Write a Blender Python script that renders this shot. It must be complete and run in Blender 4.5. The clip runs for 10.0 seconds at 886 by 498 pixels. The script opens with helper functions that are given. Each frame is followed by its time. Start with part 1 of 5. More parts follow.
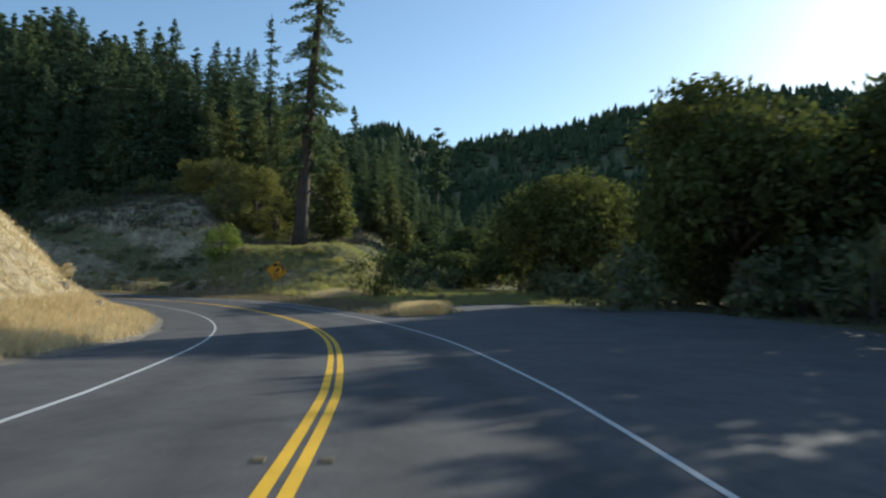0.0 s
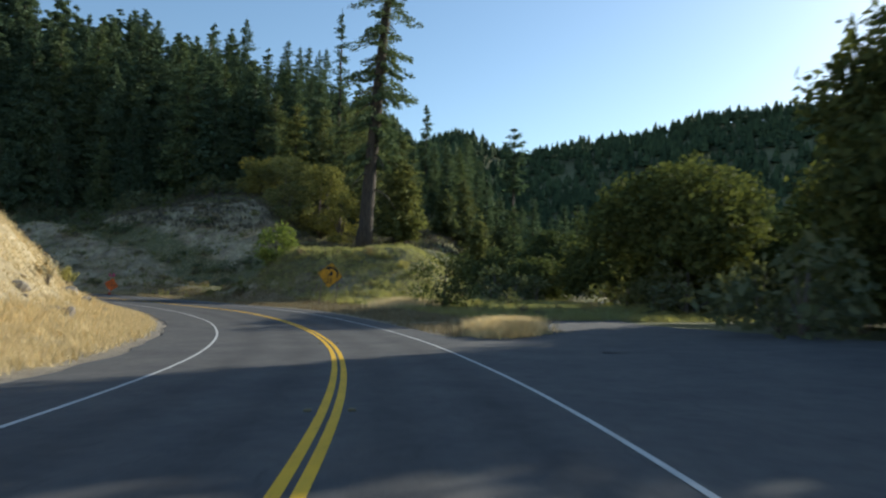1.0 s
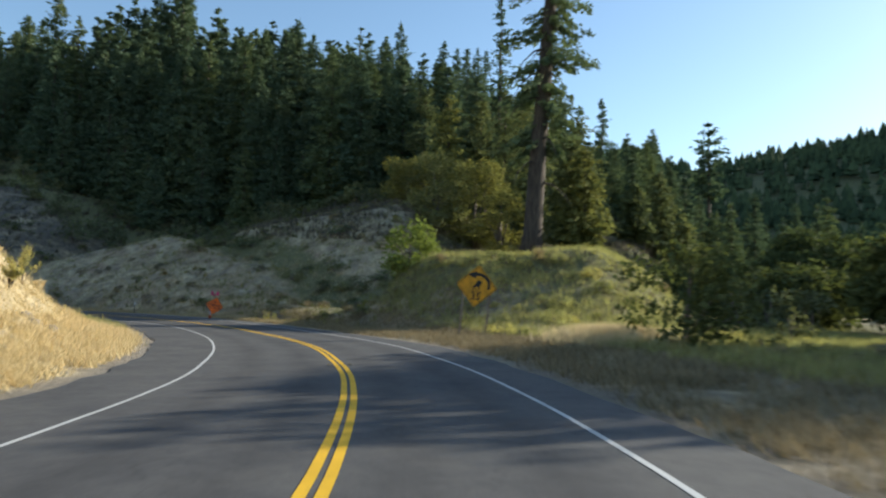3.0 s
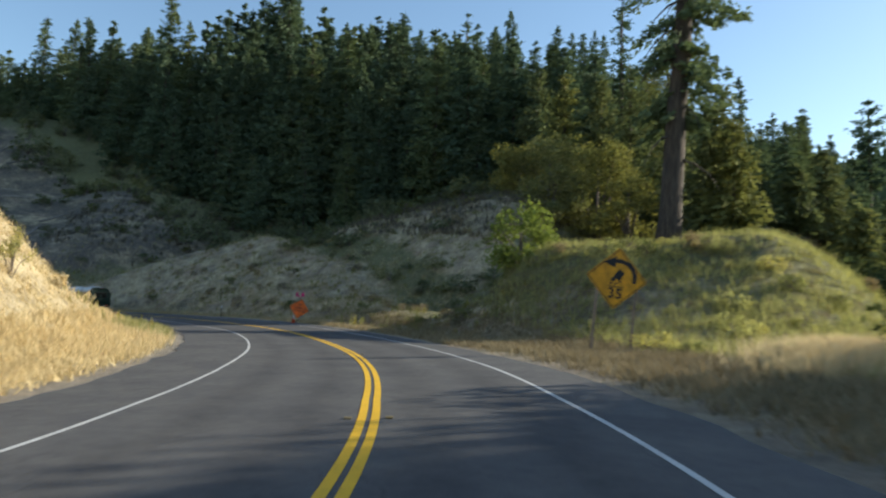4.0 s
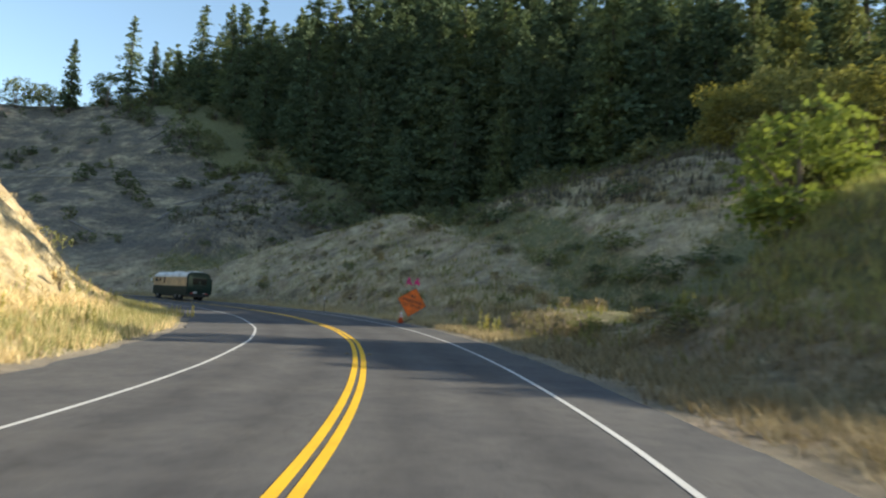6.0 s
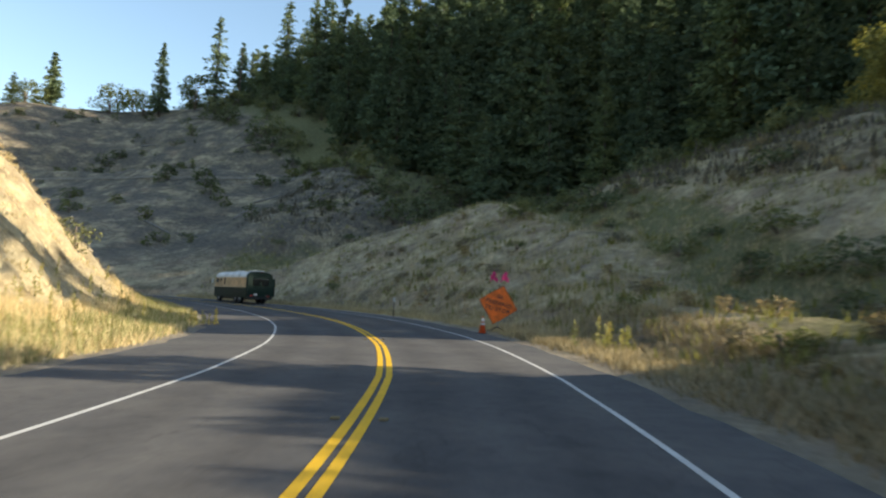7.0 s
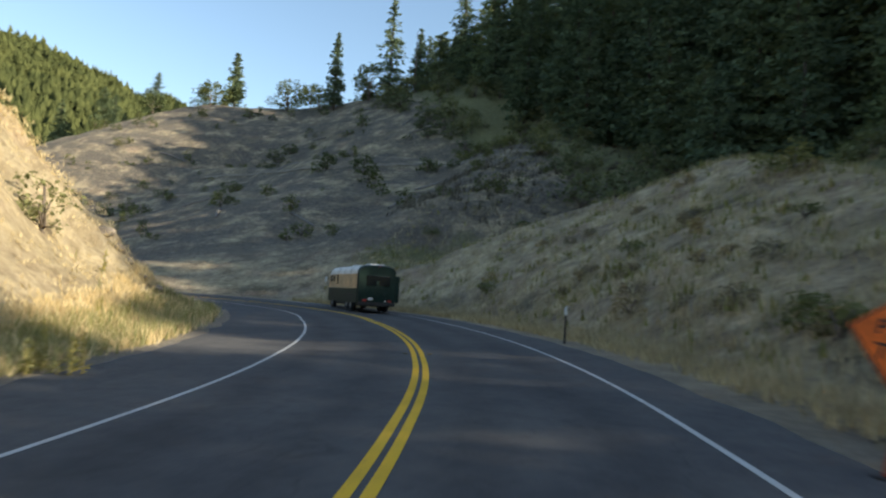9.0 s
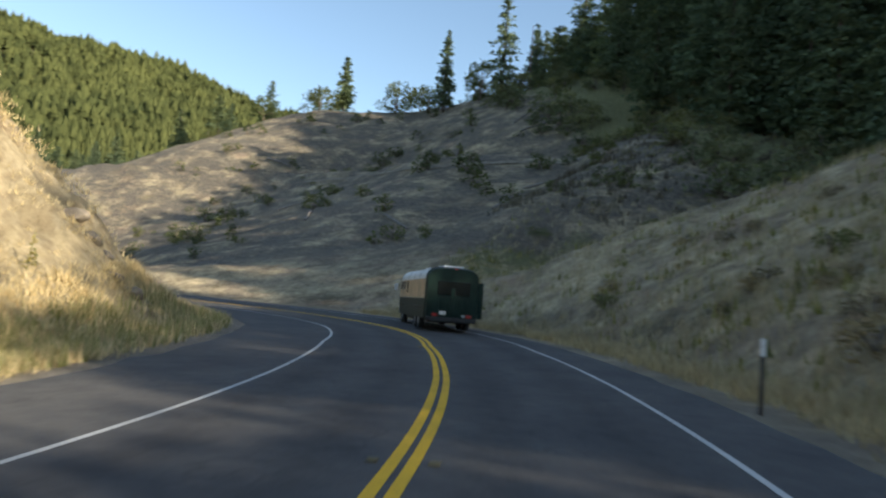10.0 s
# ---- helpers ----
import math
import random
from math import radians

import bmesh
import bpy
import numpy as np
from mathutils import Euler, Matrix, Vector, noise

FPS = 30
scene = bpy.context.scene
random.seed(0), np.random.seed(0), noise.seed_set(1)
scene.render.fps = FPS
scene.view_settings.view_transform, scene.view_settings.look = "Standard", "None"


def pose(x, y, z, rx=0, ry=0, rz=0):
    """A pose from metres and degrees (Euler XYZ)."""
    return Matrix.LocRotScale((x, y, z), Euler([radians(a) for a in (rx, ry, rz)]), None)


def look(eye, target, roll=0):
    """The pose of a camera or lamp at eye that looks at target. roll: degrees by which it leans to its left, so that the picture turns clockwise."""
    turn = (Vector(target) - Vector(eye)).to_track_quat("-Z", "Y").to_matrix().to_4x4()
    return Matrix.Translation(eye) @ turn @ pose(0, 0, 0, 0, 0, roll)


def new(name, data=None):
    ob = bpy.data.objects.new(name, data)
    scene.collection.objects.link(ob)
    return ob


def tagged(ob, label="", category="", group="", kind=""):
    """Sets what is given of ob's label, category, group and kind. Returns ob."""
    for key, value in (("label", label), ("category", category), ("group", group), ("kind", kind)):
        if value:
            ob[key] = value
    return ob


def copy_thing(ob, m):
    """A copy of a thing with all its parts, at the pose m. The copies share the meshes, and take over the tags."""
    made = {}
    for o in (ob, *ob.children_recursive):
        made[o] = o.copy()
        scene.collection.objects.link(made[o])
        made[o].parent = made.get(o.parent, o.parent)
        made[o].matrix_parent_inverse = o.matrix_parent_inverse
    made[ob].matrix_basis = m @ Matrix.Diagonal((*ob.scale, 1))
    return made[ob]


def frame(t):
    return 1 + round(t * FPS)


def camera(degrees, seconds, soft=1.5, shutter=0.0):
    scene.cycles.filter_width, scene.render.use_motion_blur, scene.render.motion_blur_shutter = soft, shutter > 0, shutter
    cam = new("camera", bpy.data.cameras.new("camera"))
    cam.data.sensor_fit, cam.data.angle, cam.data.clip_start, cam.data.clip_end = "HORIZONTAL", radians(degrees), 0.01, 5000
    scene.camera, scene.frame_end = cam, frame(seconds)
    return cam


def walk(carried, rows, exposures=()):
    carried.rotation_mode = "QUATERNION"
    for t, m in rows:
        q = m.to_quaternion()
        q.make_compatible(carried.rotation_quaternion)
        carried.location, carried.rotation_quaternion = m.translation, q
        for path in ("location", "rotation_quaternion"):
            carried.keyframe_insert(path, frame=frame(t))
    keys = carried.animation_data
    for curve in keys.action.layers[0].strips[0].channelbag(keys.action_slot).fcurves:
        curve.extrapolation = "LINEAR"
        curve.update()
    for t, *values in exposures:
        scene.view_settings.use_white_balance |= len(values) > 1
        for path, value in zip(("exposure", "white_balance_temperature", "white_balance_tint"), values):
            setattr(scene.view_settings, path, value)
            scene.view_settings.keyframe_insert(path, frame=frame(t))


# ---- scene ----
cam = camera(64.7, 10.0, soft=2.2, shutter=0.5)
PATH = [
    (0, (-0.188, 1.73, 1.711), (-0.202, 3.728, 1.805), 0.2),
    (0.5, (-0.552, 7.445, 1.66), (-0.676, 9.438, 1.768), 0.7),
    (1, (-1.06, 12.894, 1.614), (-1.281, 14.878, 1.733), 1.2),
    (1.5, (-2.1, 19.035, 1.481), (-2.456, 20.999, 1.607), 1.9),
    (2, (-3.357, 25.215, 1.41), (-3.81, 27.157, 1.561), 1.8),
    (3.5, (-8.392, 41.673, 1.241), (-9.218, 43.484, 1.435), 1.4),
    (4, (-10.448, 46.524, 1.227), (-11.423, 48.26, 1.418), 1.7),
    (4.5, (-12.803, 51.285, 1.208), (-13.88, 52.961, 1.386), 2.9),
    (5, (-15.375, 55.783, 1.25), (-16.566, 57.38, 1.417), 3.1),
    (5.5, (-18.247, 60.115, 1.298), (-19.518, 61.65, 1.463), 3.1),
    (7, (-28.621, 71.911, 1.401), (-30.166, 73.171, 1.558), 2.9),
    (7.5, (-32.482, 75.445, 1.454), (-34.099, 76.613, 1.6), 2.6),
    (8, (-36.619, 78.817, 1.523), (-38.307, 79.88, 1.656), 2.7),
    (8.5, (-40.849, 81.961, 1.619), (-42.618, 82.884, 1.761), 2.8),
    (9, (-45.299, 84.786, 1.691), (-47.133, 85.57, 1.831), 3.5),
    (9.5, (-49.884, 87.432, 1.739), (-51.773, 88.074, 1.873), 3.9),
    (10, (-54.842, 89.846, 1.817), (-56.783, 90.304, 1.97), 4.6),
]
EXPOSURES = [(0, 0.35, 6000, 3), (1, 0.45, 6200, 3), (1.5, 0.15, 6100, 3), (2, 0.4, 6100, 3), (3.5, 0.85, 6500, 4), (4, 0.8, 6500, 4), (4.5, 1.22, 6800, 4), (5, 1.15, 7000, 4), (5.5, 1.2, 7000, 4), (7, 1.25, 7300, 6), (8, 1.1, 7300, 6), (8.5, 1.15, 7200, 6), (9.5, 0.95, 7000, 7), (10, 1.0, 7000, 7)]
walk(cam, [(t, look(eye, target, roll)) for t, eye, target, roll in PATH], EXPOSURES)

# ---- light ----
SUN_AZ, SUN_EL = 46.0, 20.0   # degrees to the right of +y, above the horizon
world = bpy.data.worlds.new("sky")
scene.world = world
world.use_nodes = True
wn = world.node_tree
sky = wn.nodes.new("ShaderNodeTexSky")
sky.sky_type = "NISHITA"
sky.sun_disc = False
sky.sun_elevation = radians(SUN_EL)
sky.sun_rotation = radians(SUN_AZ)
sky.air_density, sky.dust_density, sky.ozone_density = 1.0, 0.55, 2.0
wn.links.new(sky.outputs["Color"], wn.nodes["Background"].inputs["Color"])
wn.nodes["Background"].inputs["Strength"].default_value = 0.132
sun = new("sun", bpy.data.lights.new("sun", "SUN"))
sun.data.energy, sun.data.angle, sun.data.color = 5.0, radians(0.6), (1.0, 0.90, 0.76)
to_sun = Vector((math.sin(radians(SUN_AZ)) * math.cos(radians(SUN_EL)), math.cos(radians(SUN_AZ)) * math.cos(radians(SUN_EL)), math.sin(radians(SUN_EL))))
sun.matrix_world = look(to_sun * 300, (0, 0, 0))
sun["kind"] = "structure"


# ---- materials ----
def material(name, rough=0.9, metal=0.0):
    m = bpy.data.materials.new(name)
    m.use_nodes = True
    t = m.node_tree
    b = t.nodes["Principled BSDF"]
    b.inputs["Roughness"].default_value = rough
    b.inputs["Metallic"].default_value = metal
    b.inputs["Specular IOR Level"].default_value = 0.25
    return m, t, b


def coords(t, scale=(1, 1, 1)):
    g = t.nodes.new("ShaderNodeNewGeometry")
    mp = t.nodes.new("ShaderNodeMapping")
    mp.inputs["Scale"].default_value = scale
    t.links.new(g.outputs["Position"], mp.inputs["Vector"])
    return mp.outputs["Vector"]


def noise_tex(t, vec, scale, detail=6.0, rough=0.6):
    n = t.nodes.new("ShaderNodeTexNoise")
    n.inputs["Scale"].default_value, n.inputs["Detail"].default_value, n.inputs["Roughness"].default_value = scale, detail, rough
    if vec is not None:
        t.links.new(vec, n.inputs["Vector"])
    return n.outputs["Fac"]


def ramp(t, fac, stops):
    r = t.nodes.new("ShaderNodeValToRGB")
    e = r.color_ramp.elements
    while len(e) < len(stops):
        e.new(0.5)
    for el, (p, c) in zip(e, stops):
        el.position, el.color = p, (*c, 1)
    t.links.new(fac, r.inputs["Fac"])
    return r.outputs["Color"]


def mixed(t, fac, a, b, kind="MIX"):
    m = t.nodes.new("ShaderNodeMix")
    m.data_type, m.blend_type = "RGBA", kind
    for sock, v in ((m.inputs[0], fac), (m.inputs[6], a), (m.inputs[7], b)):
        if isinstance(v, (int, float)):
            sock.default_value = v
        elif isinstance(v, tuple):
            sock.default_value = (*v, 1)
        else:
            t.links.new(v, sock)
    return m.outputs[2]


def bump(t, b, height, strength=0.4, dist=0.05):
    n = t.nodes.new("ShaderNodeBump")
    n.inputs["Strength"].default_value, n.inputs["Distance"].default_value = strength, dist
    t.links.new(height, n.inputs["Height"])
    t.links.new(n.outputs["Normal"], b.inputs["Normal"])


def paint(name, colour, rough=0.5, dirt=0.25, metal=0.0, dark=None, scale=3.0):
    m, t, b = material(name, rough, metal)
    v = coords(t)
    d = dark or tuple(c * 0.55 for c in colour)
    f = noise_tex(t, v, scale, 8, 0.65)
    c = ramp(t, f, [(0.35, d), (0.35 + 0.5 * (1 - dirt) * 0.5 + 0.05, colour), (0.9, colour)])
    t.links.new(c, b.inputs["Base Color"])
    b.inputs["Specular IOR Level"].default_value = 0.5
    bump(t, b, noise_tex(t, v, scale * 12, 3), 0.08, 0.01)
    return m


def foliage(name, dark, light, translucent=0.25, scale=0.35, glow=(1.25, 1.3, 0.75)):
    m, t, b = material(name, 0.9)
    b.inputs["Specular IOR Level"].default_value = 0.04
    info = t.nodes.new("ShaderNodeObjectInfo")
    geo = t.nodes.new("ShaderNodeNewGeometry")
    v = coords(t)
    c = ramp(t, noise_tex(t, v, scale, 4), [(0.3, dark), (0.7, light)])
    c = mixed(t, 0.5, c, ramp(t, geo.outputs["Random Per Island"], [(0.0, tuple(x * 0.7 for x in dark)), (1.0, tuple(min(1, x * 1.25) for x in light))]))
    tone = ramp(t, info.outputs["Random"], [(0.0, (0.72, 0.78, 0.8)), (0.5, (1, 1, 1)), (1.0, (1.22, 1.12, 0.85))])
    c = mixed(t, 1.0, c, tone, "MULTIPLY")
    t.links.new(c, b.inputs["Base Color"])
    if translucent:
        tr = t.nodes.new("ShaderNodeBsdfTranslucent")
        t.links.new(mixed(t, 1.0, c, glow, "MULTIPLY"), tr.inputs["Color"])
        ms = t.nodes.new("ShaderNodeMixShader")
        ms.inputs[0].default_value = translucent
        t.links.new(b.outputs[0], ms.inputs[1])
        t.links.new(tr.outputs[0], ms.inputs[2])
        t.links.new(ms.outputs[0], t.nodes["Material Output"].inputs["Surface"])
    return m


def ground_material():
    m, t, b = material("dry_hill", 0.95)
    v = coords(t)
    big = noise_tex(t, v, 0.05, 5)
    mid = noise_tex(t, v, 0.35, 8, 0.7)
    fine = noise_tex(t, coords(t, (1, 1, 0.4)), 3.0, 8, 0.75)
    straw = ramp(t, fine, [(0.25, (0.30, 0.24, 0.15)), (0.5, (0.52, 0.43, 0.275)), (0.75, (0.68, 0.58, 0.39))])
    soil = ramp(t, fine, [(0.3, (0.19, 0.15, 0.108)), (0.7, (0.43, 0.355, 0.255))])
    c = mixed(t, ramp(t, mid, [(0.42, (0, 0, 0)), (0.62, (1, 1, 1))]), straw, soil)
    blot = noise_tex(t, coords(t, (1, 1, 1.6)), 0.16, 9, 0.72)
    c = mixed(t, ramp(t, blot, [(0.50, (0, 0, 0)), (0.64, (0.8, 0.8, 0.8))]), c, ramp(t, fine, [(0.3, (0.06, 0.056, 0.036)), (0.75, (0.21, 0.178, 0.108))]))
    streak = noise_tex(t, coords(t, (1.0, 1.0, 0.22)), 0.9, 7, 0.7)
    c = mixed(t, 0.75, c, ramp(t, streak, [(0.32, (0.50, 0.47, 0.43)), (0.50, (0.95, 0.95, 0.95)), (0.68, (1.30, 1.28, 1.22))]), "MULTIPLY")
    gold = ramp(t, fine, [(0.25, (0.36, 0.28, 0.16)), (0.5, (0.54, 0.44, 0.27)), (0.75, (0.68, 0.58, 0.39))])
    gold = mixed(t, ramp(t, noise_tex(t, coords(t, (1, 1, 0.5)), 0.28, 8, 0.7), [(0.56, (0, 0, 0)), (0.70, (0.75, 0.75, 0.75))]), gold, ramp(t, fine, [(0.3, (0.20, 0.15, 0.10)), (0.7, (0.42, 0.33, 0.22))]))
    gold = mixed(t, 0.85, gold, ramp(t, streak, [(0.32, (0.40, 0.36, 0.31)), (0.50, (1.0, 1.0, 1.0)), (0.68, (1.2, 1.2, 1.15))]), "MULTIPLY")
    russet = ramp(t, fine, [(0.3, (0.19, 0.125, 0.085)), (0.7, (0.42, 0.305, 0.215))])
    c = mixed(t, ramp(t, noise_tex(t, coords(t, (1, 1, 1.3)), 0.21, 7, 0.65), [(0.53, (0, 0, 0)), (0.64, (0.75, 0.75, 0.75))]), c, russet)
    c = mixed(t, 0.8, c, ramp(t, noise_tex(t, coords(t, (1, 1, 0.7)), 0.55, 6, 0.62), [(0.34, (0.58, 0.57, 0.55)), (0.5, (1.0, 1.0, 1.0)), (0.66, (1.25, 1.24, 1.2))]), "MULTIPLY")
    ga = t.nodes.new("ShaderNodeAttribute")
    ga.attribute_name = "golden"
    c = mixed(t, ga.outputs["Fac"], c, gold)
    la = t.nodes.new("ShaderNodeAttribute")
    la.attribute_name = "litter"
    lf = t.nodes.new("ShaderNodeMath")
    lf.operation = "MULTIPLY"
    t.links.new(la.outputs["Fac"], lf.inputs[0])
    t.links.new(ramp(t, noise_tex(t, coords(t, (1, 1, 2.2)), 0.22, 9, 0.72), [(0.38, (0.12, 0.12, 0.12)), (0.54, (1, 1, 1))]), lf.inputs[1])
    c = mixed(t, lf.outputs[0], c, ramp(t, fine, [(0.3, (0.062, 0.055, 0.047)), (0.5, (0.14, 0.122, 0.098)), (0.75, (0.29, 0.25, 0.20))]))
    green = ramp(t, fine, [(0.3, (0.085, 0.088, 0.042)), (0.7, (0.26, 0.245, 0.12))])
    attr = t.nodes.new("ShaderNodeAttribute")
    attr.attribute_name = "green"
    th = t.nodes.new("ShaderNodeMath")
    th.operation = "MULTIPLY_ADD"
    t.links.new(mid, th.inputs[0])
    th.inputs[1].default_value = 1.2
    sub = t.nodes.new("ShaderNodeMath")
    sub.operation = "SUBTRACT"
    t.links.new(attr.outputs["Fac"], sub.inputs[0])
    sub.inputs[1].default_value = 0.6
    t.links.new(sub.outputs[0], th.inputs[2])
    g = ramp(t, th.outputs[0], [(0.35, (0, 0, 0)), (0.65, (1, 1, 1))])
    c = mixed(t, g, c, green)
    grav = t.nodes.new("ShaderNodeAttribute")
    grav.attribute_name = "gravel"
    gc = ramp(t, noise_tex(t, v, 9.0, 8, 0.75), [(0.3, (0.17, 0.15, 0.125)), (0.55, (0.32, 0.285, 0.24)), (0.8, (0.48, 0.44, 0.38))])
    c = mixed(t, grav.outputs["Fac"], c, gc)
    c = mixed(t, 0.5, c, ramp(t, big, [(0.35, (0.75, 0.75, 0.75)), (0.65, (1.1, 1.1, 1.1))]), "MULTIPLY")
    t.links.new(c, b.inputs["Base Color"])
    both = t.nodes.new("ShaderNodeMath")
    t.links.new(fine, both.inputs[0])
    t.links.new(streak, both.inputs[1])
    bump(t, b, both.outputs[0], 1.0, 0.25)
    return m


def asphalt_material():
    m, t, b = material("asphalt", 0.9)
    b.inputs["Specular IOR Level"].default_value = 0.12
    v = coords(t)
    grain = noise_tex(t, v, 60.0, 3, 0.7)
    patch = noise_tex(t, v, 0.5, 8, 0.65)
    c = ramp(t, grain, [(0.3, (0.058, 0.058, 0.061)), (0.7, (0.118, 0.115, 0.113))])
    c = mixed(t, 0.7, c, ramp(t, patch, [(0.32, (0.62, 0.63, 0.67)), (0.5, (0.98, 0.97, 0.96)), (0.68, (1.28, 1.24, 1.16))]), "MULTIPLY")
    c = mixed(t, 0.6, c, ramp(t, noise_tex(t, coords(t, (1.0, 1.0, 1.0)), 3.2, 6, 0.7), [(0.34, (0.72, 0.72, 0.74)), (0.5, (1, 1, 1)), (0.66, (1.22, 1.21, 1.18))]), "MULTIPLY")
    at = t.nodes.new("ShaderNodeAttribute")
    at.attribute_name = "wheels"
    c = mixed(t, at.outputs["Fac"], c, mixed(t, 1.0, c, (0.72, 0.72, 0.73), "MULTIPLY"))
    vo = t.nodes.new("ShaderNodeTexVoronoi")
    vo.feature = "DISTANCE_TO_EDGE"
    vo.inputs["Scale"].default_value = 0.35
    wob = t.nodes.new("ShaderNodeVectorMath")
    wn2 = t.nodes.new("ShaderNodeTexNoise")
    wn2.inputs["Scale"].default_value, wn2.inputs["Detail"].default_value = 1.2, 5
    t.links.new(v, wn2.inputs["Vector"])
    t.links.new(v, wob.inputs[0])
    t.links.new(wn2.outputs["Color"], wob.inputs[1])
    t.links.new(wob.outputs[0], vo.inputs["Vector"])
    c = mixed(t, ramp(t, vo.outputs["Distance"], [(0.0, (0.55, 0.55, 0.55)), (0.006, (0, 0, 0))]), c, (0.035, 0.034, 0.034))
    t.links.new(c, b.inputs["Base Color"])
    b.inputs["Specular IOR Level"].default_value = 0.3
    bump(t, b, grain, 0.35, 0.01)
    return m


def line_material(name, colour, worn):
    m, t, b = material(name, 0.7)
    v = coords(t)
    f = noise_tex(t, v, 14.0, 6, 0.75)
    c = ramp(t, f, [(0.32, worn), (0.42, colour)])
    c = mixed(t, 0.6, c, ramp(t, noise_tex(t, v, 1.2, 4), [(0.3, (0.7, 0.7, 0.7)), (0.6, (1, 1, 1))]), "MULTIPLY")
    t.links.new(c, b.inputs["Base Color"])
    return m


def bark_material(name, dark, light):
    m, t, b = material(name, 0.9)
    f = noise_tex(t, coords(t, (1, 1, 0.12)), 5.0, 8, 0.7)
    t.links.new(ramp(t, f, [(0.35, dark), (0.7, light)]), b.inputs["Base Color"])
    bump(t, b, f, 0.8, 0.05)
    return m


def paint_rock():
    m, t, b = material("rock", 0.9)
    v = coords(t)
    n = noise_tex(t, v, 2.2, 8, 0.7)
    c = ramp(t, n, [(0.3, (0.10, 0.085, 0.07)), (0.6, (0.27, 0.23, 0.18)), (0.8, (0.42, 0.37, 0.30))])
    t.links.new(c, b.inputs["Base Color"])
    bump(t, b, noise_tex(t, v, 7, 8, 0.7), 0.8, 0.06)
    return m


def soil_material():
    m, t, b = material("pale_soil", 0.95)
    v = coords(t)
    c = ramp(t, noise_tex(t, v, 0.8, 8, 0.7), [(0.3, (0.14, 0.12, 0.09)), (0.7, (0.30, 0.26, 0.20))])
    t.links.new(c, b.inputs["Base Color"])
    bump(t, b, noise_tex(t, v, 3, 8, 0.7), 0.6, 0.1)
    return m


TRACK_SOIL = soil_material()
GROUND = ground_material()
ASPHALT = asphalt_material()
YELLOW = line_material("yellow_line", (0.78, 0.46, 0.03), (0.35, 0.22, 0.05))
WHITE = line_material("white_line", (0.55, 0.55, 0.53), (0.26, 0.26, 0.26))
BARK = bark_material("bark", (0.03, 0.024, 0.02), (0.12, 0.095, 0.075))
PALE_BARK = bark_material("pale_bark", (0.07, 0.055, 0.045), (0.22, 0.18, 0.14))
PALE_WOOD = bark_material("weathered_wood", (0.11, 0.10, 0.09), (0.28, 0.26, 0.24))
NEEDLE = foliage("needles", (0.052, 0.080, 0.054), (0.150, 0.190, 0.112), 0.28, glow=(1.15, 1.2, 0.85))
FAR_NEEDLE = foliage("far_needles", (0.034, 0.054, 0.032), (0.078, 0.100, 0.048), 0.0, 0.02)
YOUNG_NEEDLE = foliage("young_needles", (0.075, 0.090, 0.042), (0.185, 0.198, 0.095), 0.30, glow=(1.15, 1.2, 0.85))
OLIVE_WOODS = foliage("olive_woods", (0.026, 0.038, 0.020), (0.070, 0.082, 0.036), 0.0, 0.02)
LEAF = foliage("oak_leaves", (0.045, 0.058, 0.026), (0.135, 0.152, 0.065), 0.25, 0.6)
LEAF_OLIVE = foliage("olive_leaves", (0.085, 0.095, 0.042), (0.235, 0.235, 0.11), 0.32, 0.5)
SCRUB = foliage("scrub_leaves", (0.072, 0.084, 0.048), (0.195, 0.205, 0.118), 0.25, 0.5)
LEAF_LIGHT = foliage("light_leaves", (0.105, 0.138, 0.036), (0.23, 0.265, 0.08), 0.35, 0.6)
STRAW = foliage("dry_grass", (0.48, 0.40, 0.24), (0.72, 0.62, 0.42), 0.30, 0.5, (1, 0.97, 0.9))
STRAW_DULL = foliage("dull_grass", (0.30, 0.25, 0.15), (0.56, 0.475, 0.30), 0.25, 0.4, (1, 0.97, 0.9))
BROWN_GRASS = foliage("brown_grass", (0.16, 0.135, 0.085), (0.36, 0.30, 0.19), 0.25, 0.6, (1, 0.97, 0.9))
SLOPE_BRUSH = foliage("slope_brush", (0.06, 0.053, 0.042), (0.20, 0.175, 0.13), 0.2, 0.15, (1, 0.97, 0.9))
WEED = foliage("weeds", (0.20, 0.19, 0.085), (0.50, 0.455, 0.23), 0.45, 0.9)


# ---- building helpers ----
def mesh_of(name, bm, mats, smooth=False):
    me = bpy.data.meshes.new(name)
    bm.to_mesh(me)
    bm.free()
    for m in mats if isinstance(mats, (list, tuple)) else [mats]:
        me.materials.append(m)
    if smooth:
        me.polygons.foreach_set("use_smooth", [True] * len(me.polygons))
    return me


def mesh_from(name, verts, faces, mat, smooth=False):
    me = bpy.data.meshes.new(name)
    me.from_pydata([tuple(v) for v in verts], [], [tuple(f) for f in faces])
    me.materials.append(mat)
    if smooth:
        me.polygons.foreach_set("use_smooth", [True] * len(me.polygons))
    me.update()
    return me


